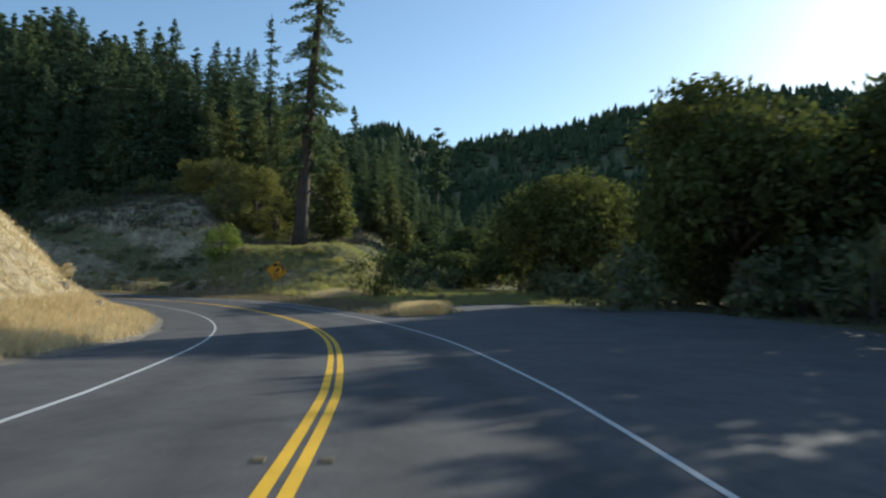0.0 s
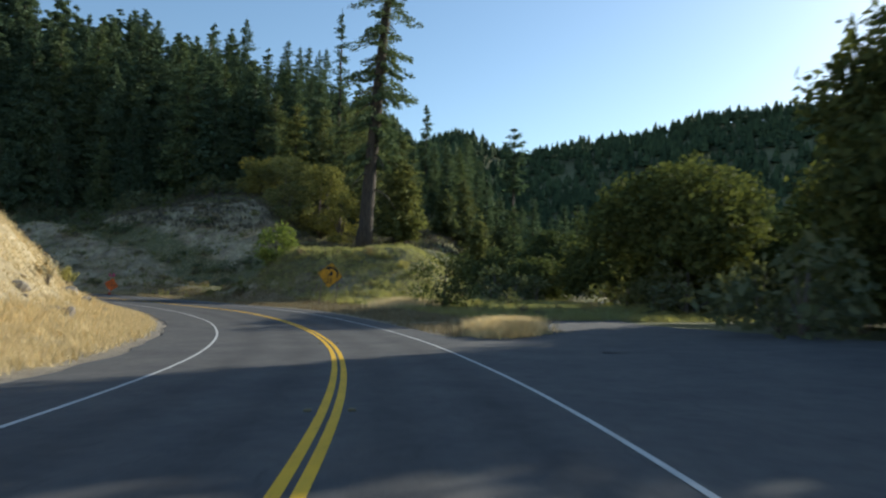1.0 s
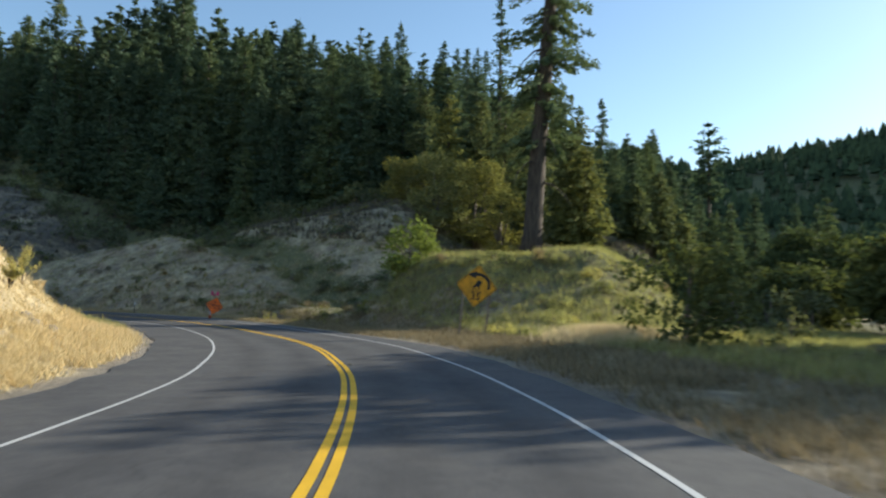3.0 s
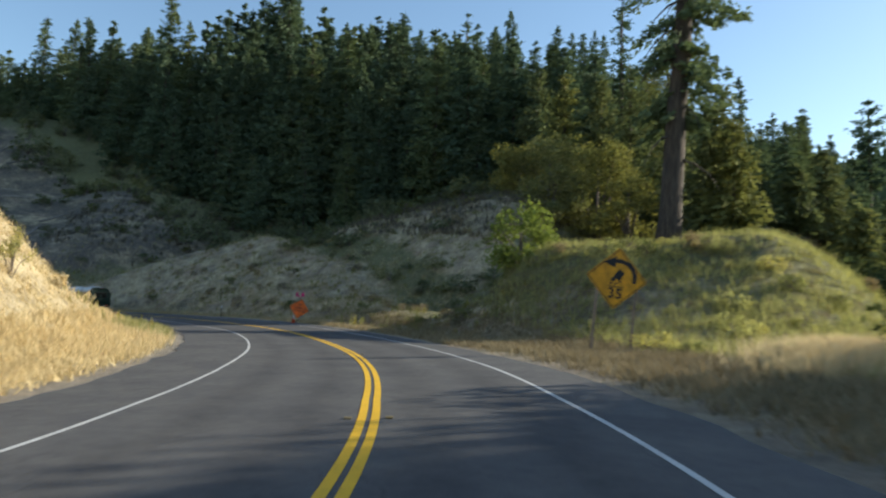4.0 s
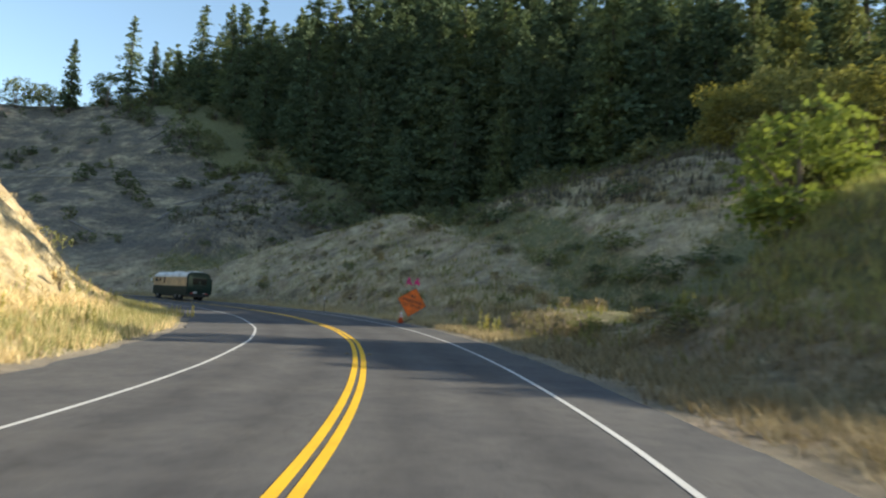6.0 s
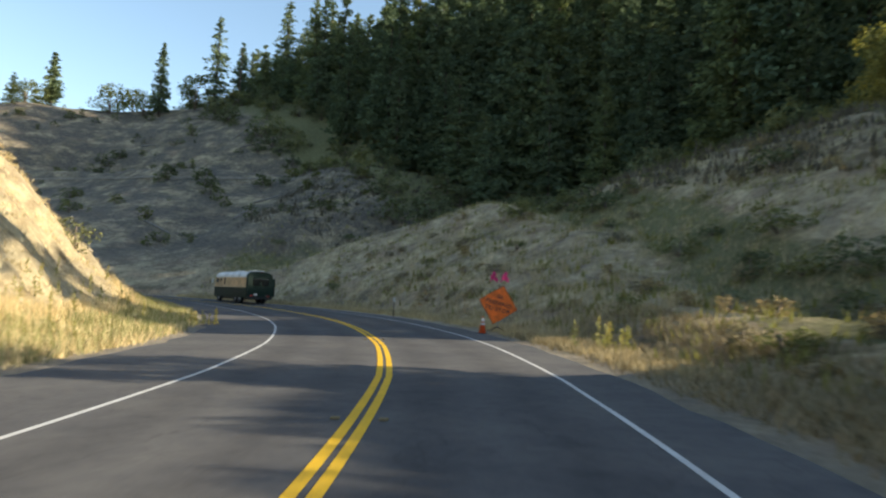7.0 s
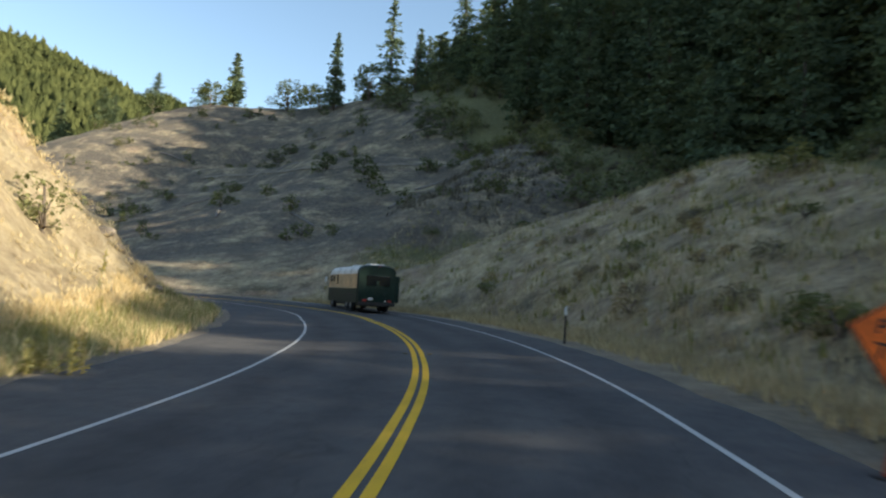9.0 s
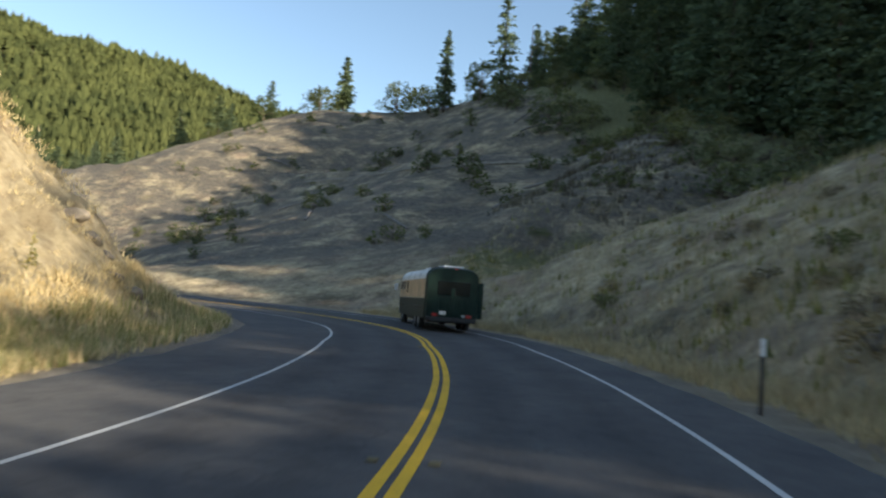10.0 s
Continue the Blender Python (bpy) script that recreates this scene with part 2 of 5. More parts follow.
def fast_mesh(name, verts, quads, mat, smooth=False):
    """verts (n,3) and quads or triangles (m,k) as arrays."""
    me = bpy.data.meshes.new(name)
    n, (m, k) = len(verts), quads.shape
    me.vertices.add(n)
    me.vertices.foreach_set("co", np.asarray(verts, np.float32).ravel())
    me.loops.add(m * k)
    me.loops.foreach_set("vertex_index", quads.astype(np.int32).ravel())
    me.polygons.add(m)
    me.polygons.foreach_set("loop_start", np.arange(0, m * k, k, dtype=np.int32))
    me.polygons.foreach_set("use_smooth", np.full(m, smooth))
    me.materials.append(mat)
    me.update(calc_edges=True)
    me.validate()
    return me


def part(name, bm, mat, parent, label="", smooth=False):
    ob = new(name, mesh_of(name, bm, mat, smooth) if isinstance(bm, bmesh.types.BMesh) else bm)
    ob.parent = parent
    if label:
        ob["label"] = label
    return ob


def box(bm, size, m=Matrix(), bevel=0.0):
    geo = bmesh.ops.create_cube(bm, size=1.0, matrix=m @ Matrix.Diagonal((*size, 1)))
    if bevel:
        es = list({e for v in geo["verts"] for e in v.link_edges})
        bmesh.ops.bevel(bm, geom=es, offset=bevel, segments=2, affect="EDGES", profile=0.6)


def tube(bm, pts, radii, sides=8, cap=True):
    rings = []
    pts = [Vector(p) for p in pts]
    for i, p in enumerate(pts):
        d = (pts[min(i + 1, len(pts) - 1)] - pts[max(i - 1, 0)]).normalized()
        q = d.to_track_quat("Z", "Y")
        rings.append([bm.verts.new(p + q @ Vector((math.cos(a) * radii[i], math.sin(a) * radii[i], 0))) for a in (2 * math.pi * k / sides for k in range(sides))])
    for a, b in zip(rings, rings[1:]):
        for k in range(sides):
            bm.faces.new((a[k], a[(k + 1) % sides], b[(k + 1) % sides], b[k]))
    if cap:
        bm.faces.new(rings[0][::-1])
        bm.faces.new(rings[-1])


# ---- the road's line ----
CENTRE = [(-0.5, -60), (-0.6, -30), (-0.75, -10), (-0.95, 0), (-1.4, 6.2), (-1.95, 12.2), (-3.4, 22), (-6.0, 32.5), (-9.1, 41.0), (-14.7, 53.3),
          (-18.1, 58.5), (-22.0, 63.6), (-28.4, 70.2), (-35.0, 75.8), (-41.2, 80.4), (-46.9, 84.2), (-52.2, 87.3), (-56.1, 89.3), (-61.5, 91.5),
          (-65.1, 92.6), (-69.5, 93.3), (-75.4, 93.4), (-80.5, 92.3), (-86, 89.7), (-91, 85.8), (-95.5, 79), (-98.5, 70), (-99.5, 58), (-99, 30), (-99, 0)]


def smooth_line(pts, step):
    p = np.array(pts, float)
    s = np.r_[0, np.cumsum(np.hypot(*np.diff(p, axis=0).T))]
    fine = np.arange(0, s[-1], step)
    q = np.stack([np.interp(fine, s, p[:, k]) for k in (0, 1)], 1)
    w = np.hanning(int(14 / step) | 1)
    w /= w.sum()
    pad = len(w) // 2
    ext = np.concatenate([q[:1] + (q[:1] - q[1:2]) * np.arange(pad, 0, -1)[:, None], q, q[-1:] + (q[-1:] - q[-2:-1]) * np.arange(1, pad + 1)[:, None]])
    return np.stack([np.convolve(ext[:, k], w, "valid") for k in (0, 1)], 1)


LINE = smooth_line(CENTRE, 0.5)
LS = np.r_[0, np.cumsum(np.hypot(*np.diff(LINE, axis=0).T))]
LT = np.gradient(LINE, axis=0)
LT /= np.linalg.norm(LT, axis=1)[:, None]
LINE = LINE + np.stack([LT[:, 1], -LT[:, 0]], 1) * np.interp(LS - 60, [0, 30, 50, 60, 112, 118, 124, 130, 136, 142, 165], [0.05, 0.08, 0.48, 0.24, 0.22, 0.2, 0.55, 1.7, 3.6, 5.4, 6.6])[:, None]
LINE = smooth_line(LINE, 0.5)
LS = np.r_[0, np.cumsum(np.hypot(*np.diff(LINE, axis=0).T))]
LT = np.gradient(LINE, axis=0)
LT /= np.linalg.norm(LT, axis=1)[:, None]
LN = np.stack([LT[:, 1], -LT[:, 0]], 1)
LINE = LINE + LN * np.interp(LS - 60.00, [-60.0, -5.0, 4.0, 12.0, 20.0, 28.0, 36.0, 44.0, 52.0, 60.0, 68.0, 76.0, 84.0, 92.0, 100.0, 108.0, 116.0, 124.0, 132.0, 140.0, 150.0, 220.0], [-0.06, -0.07, -0.08, 0.05, -0.05, -0.15, -0.27, -0.39, -0.61, -0.67, -0.54, -0.31, -0.11, 0.11, 0.06, -0.19, -0.34, -0.39, -0.53, -0.07, -0.04, -0.04])[:, None]
LS = np.r_[0, np.cumsum(np.hypot(*np.diff(LINE, axis=0).T))]
LT = np.gradient(LINE, axis=0)
LT /= np.linalg.norm(LT, axis=1)[:, None]
LN = np.stack([LT[:, 1], -LT[:, 0]], 1)          # to the right
# road height and cross slope, by the y or x that the road has passed
S0 = LS[np.argmin(np.abs(LINE[:, 1]) + (LINE[:, 0] < -20) * 1000)]
LZ = np.interp(LS - S0, [-60.0, -5.0, 4.0, 12.0, 20.0, 28.0, 36.0, 44.0, 52.0, 60.0, 68.0, 76.0, 84.0, 92.0, 100.0, 108.0, 116.0, 124.0, 132.0, 140.0, 150.0, 220.0], [0.43, 0.25, 0.18, 0.07, 0.01, -0.16, -0.3, -0.34, -0.35, -0.26, -0.18, -0.21, -0.11, -0, 0.08, 0.15, 0.28, 0.35, 0.46, 0.54, 0.74, 1.17])
LZ = np.convolve(np.pad(LZ, 12, 'edge'), np.ones(25) / 25, 'valid')
LB = np.interp(LS - S0, [-60.0, 10.0, 30.0, 48.0, 62.0, 76.0, 90.0, 105.0, 120.0, 140.0, 220.0], [-0.005, -0.022, 0.033, 0.024, 0.038, 0.025, 0.02, 0.036, 0.035, 0.017, 0.056])


def road_sd(x, y):
    """Index along the line and the signed distance to the right of it, for arrays of places."""
    x, y = np.asarray(x, float).ravel(), np.asarray(y, float).ravel()
    i = np.empty(len(x), int)
    for a in range(0, len(x), 4000):
        b = slice(a, a + 4000)
        i[b] = np.argmin((x[b, None] - LINE[:, 0]) ** 2 + (y[b, None] - LINE[:, 1]) ** 2, axis=1)
    off = np.stack([x, y], 1) - LINE[i]
    side = (off * LN[i]).sum(1)
    return i, np.where(side >= 0, 1, -1) * np.hypot(*off.T)


def step01(a, b, v):
    u = np.clip((v - a) / (b - a), 0, 1)
    return u * u * (3 - 2 * u)


def lumps(x, y, size, seed=0.0):
    """Cheap smooth unevenness between -1 and 1."""
    out = np.zeros_like(x)
    rng = np.random.default_rng(int(seed * 10) + 3)
    for k in range(7):
        a, ph, f = rng.uniform(0, 6.28), rng.uniform(0, 6.28), rng.uniform(0.6, 2.2) / size
        out += np.sin((x * math.cos(a) + y * math.sin(a)) * f * 3.1 + ph + 1.3 * np.sin((x * math.sin(a) - y * math.cos(a)) * f * 2.0 + ph * 2))
    return out / 7


SIDE_ROAD = smooth_line([(3.6, 32), (4.4, 40), (3.4, 52), (1.6, 68), (2.5, 84), (8, 104), (18, 130)], 1.0)


SPURS = [(-102, 107, -128, 140, 8.5, 1.5), (-103, 110, -97, 124, 5.0, -3.2), (-97, 124, -89, 150, 5.0, -3.6), (-140, 100, -168, 132, 10.0, 1.2), (-118, 100, -146, 140, 7.0, -1.6)]


def seg_distance(x, y, ax, ay, bx, by):
    f = np.clip(((x - ax) * (bx - ax) + (y - ay) * (by - ay)) / ((bx - ax) ** 2 + (by - ay) ** 2), 0, 1)
    return np.hypot(x - ax - f * (bx - ax), y - ay - f * (by - ay))


def forest_edge(x):
    return np.interp(x, [-230, -190, -150, -106, -85, -68, -50, -36, -20, 20], [150, 140, 139, 137, 144, 147, 144, 146, 146, 148])


def forest_side(x, y):
    """Metres into the forest, for the hill north of the road."""
    return np.where((x > -225) & (y > 90), y - forest_edge(x), -99.0)


def soft_max(a, b, r=1.0):
    return 0.5 * (a + b + np.sqrt((a - b) ** 2 + r * r))


def soft_min(a, b, r=1.0):
    return 0.5 * (a + b - np.sqrt((a - b) ** 2 + r * r))


def cut_spurs(s, u):
    """The spur that the road cuts, the gully behind it and the steeper tan face above."""
    high = np.interp(s, [84, 94, 102, 110, 120, 130, 136, 139, 142, 145, 150], [0.5, 1.0, 1.7, 2.7, 6.2, 9.2, 11.2, 9.8, 7.0, 4.0, 1.0])
    k = np.interp(s, [84, 108, 120, 130, 135, 145], [0.22, 0.34, 0.52, 0.64, 0.68, 0.62])
    near = soft_min(k * u, high - 0.34 * (u - high / k), 0.7)
    top = np.interp(s, [84, 94, 104, 114, 122, 128, 131, 137, 144], [6.0, 9.5, 12.5, 14.2, 14.0, 12.6, 11.6, 9.5, 9.0])
    at = np.interp(s, [84, 100, 118, 131, 144], [27, 26, 25, 22.2, 22])
    face = soft_min(0.72 * (u - at) + top, top + 0.30 * (u - at), 0.8)
    return soft_max(np.maximum(near, -1), face, 0.9)


def height(x, y):
    x, y = np.asarray(x, float).ravel(), np.asarray(y, float).ravel()
    i, d = road_sd(x, y)
    s = LS[i] - S0
    base = LZ[i] + LB[i] * np.clip(d, -9, 9)
    # right side: an apron, then a hill whose steepness grows along the road
    u = np.maximum(d - 6.6, 0)
    k = np.interp(s, [-60, 35, 52, 66, 80, 95, 200], [0.0, 0.0, 0.05, 0.10, 0.24, 0.41, 0.42])
    hill = k * (np.sqrt(u * u + 6) - 2.45)
    hill += 0.22 * np.maximum(u - 52, 0) * step01(70, 100, s) * (x > -150) + 0.22 * np.maximum(u - 88, 0) * (x < -150)
    cap = np.interp(s, [-60, 50, 66, 76, 85, 94, 200], [2, 4, 5.5, 9, 24, 56, 56])
    cap = np.minimum(cap, np.where(x < -120, np.interp(y, [0, 50, 70, 95, 125, 150], [14, 22, 34, 54, 60, 62]), 99))
    hill = hill / (1 + (hill / np.maximum(cap, 0.1)) ** 4) ** 0.25
    rough = k * 2.6 * lumps(x, y, 15, 0.1) * step01(3, 16, u) + k * 1.1 * lumps(x, y, 4.5, 0.2) * step01(2, 8, u) + k * 0.45 * lumps(x, y, 1.9, 0.25) * step01(1, 5, u)
    hill *= np.interp(x, [-52, -38, -25], [1.0, 0.72, 0.56]) * (1 - 0.85 * step01(-16, -3, x))
    # beyond the spurs: a slope with a bench where the old track runs, then the steep upper part
    slope = np.interp(u, [0, 45, 76, 106, 130, 220], [0, 19.8, 22.2, 47.5, 53, 66])
    slope = slope * (1 - 1.1 / np.sqrt(u * u + 8)) * np.interp(s, [140, 146, 152], [1.06, 1.10, 1.0])
    # west of the bend the slope turns to face the south-east
    q = -0.53 * (x + 121) + 0.85 * (y - 131.5)
    west = np.interp(q, [-70, -47, -40, -18, 0, 8, 34, 60, 130], [0, 0, 1.8, 11.5, 19.8, 22.5, 47.5, 52, 64])
    crest = np.clip(21 + 0.85 * (-183 - x + 0.33 * (y - 92)), 0, 47)
    west = soft_max(west, soft_min(crest, 47.0 - 0.12 * np.maximum(-215 - x, 0), 2.0), 2.5) * step01(0, 8, u)
    slope = slope + (west - slope) * step01(-103, -122, x)
    slope = slope / (1 + (slope / np.maximum(cap, 0.1)) ** 4) ** 0.25
    hill = hill + (slope - hill) * step01(141, 149, s)
    hill = hill + (cut_spurs(s, u) * step01(0, 2.5, u) - hill) * step01(86, 98, s) * (1 - step01(142, 150, s)) * (1 - step01(30, 60, u)) * (1 - step01(-44, -31, x))
    hill += rough * (1 - 0.45 * step01(95, 105, s))
    clear = step01(0.5, 9, u)
    # grassy mound beside the curve sign, and a tan spur
    hill += clear * 4.3 * np.exp(-((y - 89 - 0.12 * (x + 18)) / 9) ** 2) * step01(-37, -25, x) * (1 - step01(-14, -5, x))
    for ax, ay, bx, by, wide, high in SPURS:
        hill += clear * high * np.exp(-(seg_distance(x, y, ax, ay, bx, by) / wide) ** 2)
    # an old track along the far slope
    near = np.exp(-((hill - 21.5) / 3.0) ** 2) * step01(-112, -124, x)
    hill = hill - 1.5 * np.tanh((hill - 21.5) / 1.0) * near
    right = hill * (d > 0)
    # left side: shoulder, grass apron, steep cut
    v = np.maximum(-d - np.interp(s, [0, 60, 90, 115, 140], [6.6, 6.9, 7.3, 8.0, 7.5]), 0)
    tall = np.interp(s, [-60, 0, 18, 40, 55, 70, 90, 104, 116, 130], [0.3, 1.4, 2.8, 5.2, 8.7, 10.2, 9.2, 8.0, 8.6, 11.6])
    toe = np.interp(s, [0, 112, 122, 134], [3.3, 3.3, 2.9, 2.1])
    steep = np.interp(s, [0, 84, 98, 117, 131], [1.12, 1.12, 0.98, 0.95, 1.16])
    ruts = lumps(s, s * 0 + 0.15 * v, 2.2, 0.61) + 0.6 * lumps(s, 0.2 * v, 0.9, 0.62)
    lobes = lumps(s, 0.3 * v, 6.5, 0.66) * step01(80, 96, s) + 0.5 * lumps(s, 0.3 * v, 2.6, 0.67) * step01(90, 104, s)
    vv = v + 0.8 * lobes * step01(2.5, 6, v) + np.interp(s, [86, 100], [0.24, 0.75]) * ruts * step01(2.5, 5, v) + 0.45 * lumps(x, y, 8, 0.4) * step01(1, 4, v) + 0.25 * lumps(x, y, 2.6, 0.5) * step01(1, 4, v) + 0.12 * lumps(x, y, 1.1, 0.55) * step01(1, 4, v)
    rise = steep * 0.75 * (np.logaddexp(0, (vv - toe) / 0.75) - np.logaddexp(0, -toe / 0.75)) * (v > 0)
    rise = rise / (1 + (rise / tall) ** 6) ** (1 / 6)
    left = (0.20 * np.minimum(vv, 3.0) * np.minimum(tall / 3, 1) + rise + 0.08 * np.clip(vv - 10, 0, 40)) * (d < 0)
    paved = np.interp(s, [-60, -40, 0, 20, 32, 40, 49, 50], [13, 13, 17, 17, 16, 15, 14, 4.1])
    z = base + right + left - 0.015 - 0.07 * ((d > -5.9) & (d < paved))
    # far country: a wooded ridge beyond the valley, another hill beyond the road
    r = np.hypot(x, y)
    az = np.degrees(np.arctan2(x, y))
    start = np.interp(az, [-180, -60, -30, 180], [230, 230, 330, 330])
    far = step01(0, 560, r - start)
    ridge = np.interp(az, [-180, -140, -115, -104, -94, -86, -76, -60, -30, -10, 0, 8, 14, 22, 32, 60, 120, 180], [60, 90, 205, 208, 196, 168, 96, 60, 96, 134, 156, 176, 192, 200, 190, 130, 60, 60])
    return z + far * (ridge * (1 + 0.10 * lumps(x, y, 160, 0.7) + 0.05 * lumps(x, y, 50, 0.8)) - np.minimum(z, 40) * 0.8)


LANE_L = lambda s: np.interp(s, [-60.0, 0.0, 10.0, 30.0, 48.0, 62.0, 70.0, 76.0, 84.0, 90.0, 105.0, 120.0, 140.0, 220.0], [3.33, 3.3, 3.36, 3.93, 4.02, 3.96, 3.84, 3.63, 3.39, 3.37, 3.42, 3.3, 3.1, 3.16])
LANE_R = lambda s: np.interp(s, [-60.0, 0.0, 10.0, 30.0, 48.0, 62.0, 70.0, 76.0, 84.0, 90.0, 105.0, 120.0, 140.0, 220.0], [3.39, 3.49, 3.49, 3.21, 3.42, 3.25, 3.25, 3.38, 3.41, 3.4, 3.51, 3.33, 3.36, 3.33])


# ---- ground, road and lines ----
def axis_lines(lo, hi, step, far, grow=1.14):
    mid = list(np.arange(lo, hi + step, step))
    out, st, a = [], step, lo
    while a > -far:
        st *= grow
        a -= st
        out.append(a)
    out = out[::-1] + mid
    st, a = step, mid[-1]
    while a < far:
        st *= grow
        a += st
        out.append(a)
    return np.array(out)


gx, gy = axis_lines(-172, 22, 0.7, 3200), axis_lines(-6, 132, 0.7, 3200)
GX, GY = np.meshgrid(gx, gy)
gz = height(GX, GY)
nx, ny = len(gx), len(gy)
idx = np.arange(nx * ny).reshape(ny, nx)
quads = np.stack([idx[:-1, :-1], idx[:-1, 1:], idx[1:, 1:], idx[1:, :-1]], -1).reshape(-1, 4)
me = fast_mesh("ground", np.stack([GX.ravel(), GY.ravel(), gz], 1), quads, GROUND, True)
gi, gd = road_sd(GX, GY)
gs = LS[gi] - S0
green = np.clip(step01(9, 20, gd) * np.interp(gs, [0, 40, 60, 75, 86, 94, 200], [0.8, 0.85, 0.85, 0.7, 0.4, 0.08, 0.05]) + 0.7 * step01(60, 95, gd) * (GX.ravel() > -105) + (gs < 30) * (gd > 12) * 0.5, 0, 1)
green = np.maximum(green, 0.95 * np.exp(-(seg_distance(GX.ravel(), GY.ravel(), -101, 106, -92, 146) / 5.5) ** 2))
gu = np.maximum(gd - 6.6, 0)
gully = np.interp(gs, [96, 110, 120, 130, 137], [10, 12.5, 16.5, 19, 21])
green = np.maximum(green, 0.95 * np.exp(-((gu - gully) / np.where(gu > gully, 2.6, 3.2)) ** 2) * step01(94, 104, gs) * (1 - step01(137, 143, gs)))
green = np.maximum(green, 0.9 * step01(27, 32, gu) * step01(84, 92, gs) * (1 - step01(140, 146, gs)))
green = np.maximum(green, 0.95 * step01(-44, -34, GX.ravel()) * (1 - step01(-8, 0, GX.ravel())) * step01(80, 86, GY.ravel()) * (1 - step01(128, 140, GY.ravel())) * (gd > 11))
green = np.maximum(green, step01(-14, -2, forest_side(GX.ravel(), GY.ravel())))
green = np.maximum(green, step01(0, 50, np.hypot(GX, GY).ravel() - np.where(GX.ravel() < -120, 330, 245)))
gravel = (1 - step01(6.4, 7.4, -gd)) * (gd < 0) + 0.6 * (1 - step01(5.0, 6.4, gd)) * (gd >= 0)
litter = step01(9, 22, gd) * step01(-82, -100, GX.ravel())
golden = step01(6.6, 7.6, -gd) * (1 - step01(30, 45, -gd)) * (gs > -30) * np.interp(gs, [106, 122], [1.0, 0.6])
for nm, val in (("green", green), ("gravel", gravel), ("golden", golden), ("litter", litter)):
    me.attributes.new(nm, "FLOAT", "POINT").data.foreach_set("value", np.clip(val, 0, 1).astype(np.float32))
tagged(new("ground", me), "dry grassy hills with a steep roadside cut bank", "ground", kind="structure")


def strip(d0, d1, lift, i0=0, i1=None, step=2, cols=1):
    ii = np.arange(i0, i1 or len(LINE), step)
    a, b = (d(ii) if callable(d) else np.full(len(ii), d) for d in (d0, d1))
    rows = []
    for c in range(cols + 1):
        d = a + (b - a) * c / cols
        p = LINE[ii] + LN[ii] * d[:, None]
        rows.append(np.c_[p, LZ[ii] + LB[ii] * d + lift])
    n = len(ii)
    v = np.concatenate(rows)
    q = np.concatenate([np.stack([np.arange(n - 1) + c * n, np.arange(n - 1) + (c + 1) * n, np.arange(1, n) + (c + 1) * n, np.arange(1, n) + c * n], 1) for c in range(cols)])
    return v, q


def ragged(base, amp, seed):
    return lambda ii: base + amp * lumps(LS[ii], LS[ii] * 0 + 3, 3.0, seed)


v, q = strip(ragged(-6.3, 0.3, 0.11), ragged(4.7, 0.15, 0.12), 0.0, cols=33)
me = fast_mesh("road", v, q, ASPHALT, True)
across = -6.3 + 11.0 * np.repeat(np.arange(34), len(v) // 34) / 33
wheels = sum(np.exp(-((across - c) / 0.42) ** 2) for c in (-2.55, -0.95, 0.85, 2.4))
me.attributes.new("wheels", "FLOAT", "POINT").data.foreach_set("value", wheels.astype(np.float32))
tagged(new("road", me), "worn grey asphalt two-lane road curving through the hills", "road", kind="structure")
for nm, d, w, mat, lab in (("centre_line", -0.098, 0.125, YELLOW, "solid yellow centre line painted on the asphalt"), ("centre_line", 0.098, 0.125, YELLOW, "solid yellow centre line painted on the asphalt"),
                           ("edge_line", lambda k: -LANE_L(LS[k] - S0), 0.088, WHITE, "white edge line painted on the asphalt"), ("edge_line", lambda k: LANE_R(LS[k] - S0), 0.088, WHITE, "white edge line painted on the asphalt")):
    at = d if callable(d) else (lambda k, d=d: np.full(len(k), d))
    v, q = strip(lambda k: at(k) - w / 2, lambda k: at(k) + w / 2, 0.006, step=1)
    tagged(new(nm, fast_mesh(nm, v, q, mat)), lab, "road marking", kind="structure")
# paved turnout and the side road
ii = np.arange(np.argmin(np.abs(LS - S0 + 40)), np.argmin(np.abs(LS - S0 - 49)), 2)
wid = np.interp(LS[ii] - S0, [-40, 0, 20, 32, 40, 49], [9, 13, 13, 12.5, 12, 12]) + 0.3 * lumps(LS[ii], LS[ii] * 0, 4, 0.3)
v, q = strip(lambda k: np.interp(LS[k] - S0, [38.5, 43, 49], [4.55, 8.2, 10.5]), lambda k: 4.6 + wid, -0.015, ii[0], ii[-1] + 1, 2, cols=4)
tagged(new("turnout", fast_mesh("turnout", v, q, ASPHALT, True)), "grey asphalt turnout beside the road", "pavement", kind="structure")
tn = np.gradient(SIDE_ROAD, axis=0)
tn /= np.linalg.norm(tn, axis=1)[:, None]
sv = np.concatenate([np.c_[SIDE_ROAD + np.stack([tn[:, 1], -tn[:, 0]], 1) * w, height(SIDE_ROAD[:, 0], SIDE_ROAD[:, 1]) + 0.03] for w in (-2.4, 0, 2.4)])
n = len(SIDE_ROAD)
q = np.concatenate([np.stack([np.arange(n - 1) + c * n, np.arange(n - 1) + (c + 1) * n, np.arange(1, n) + (c + 1) * n, np.arange(1, n) + c * n], 1) for c in range(2)])
tagged(new("side_road", fast_mesh("side_road", sv, q, ASPHALT, True)), "narrow paved side road leading down the valley", "road", kind="structure")


# ---- trees ----
def thing(name, x, y, z, label, category, group="", kind="", rz=0.0):
    e = new(name)
    e.empty_display_size = 0.2
    e.matrix_basis = pose(x, y, z, 0, 0, rz)
    return tagged(e, label, category, group, kind)


def ground_z(x, y):
    return float(height([x], [y])[0])


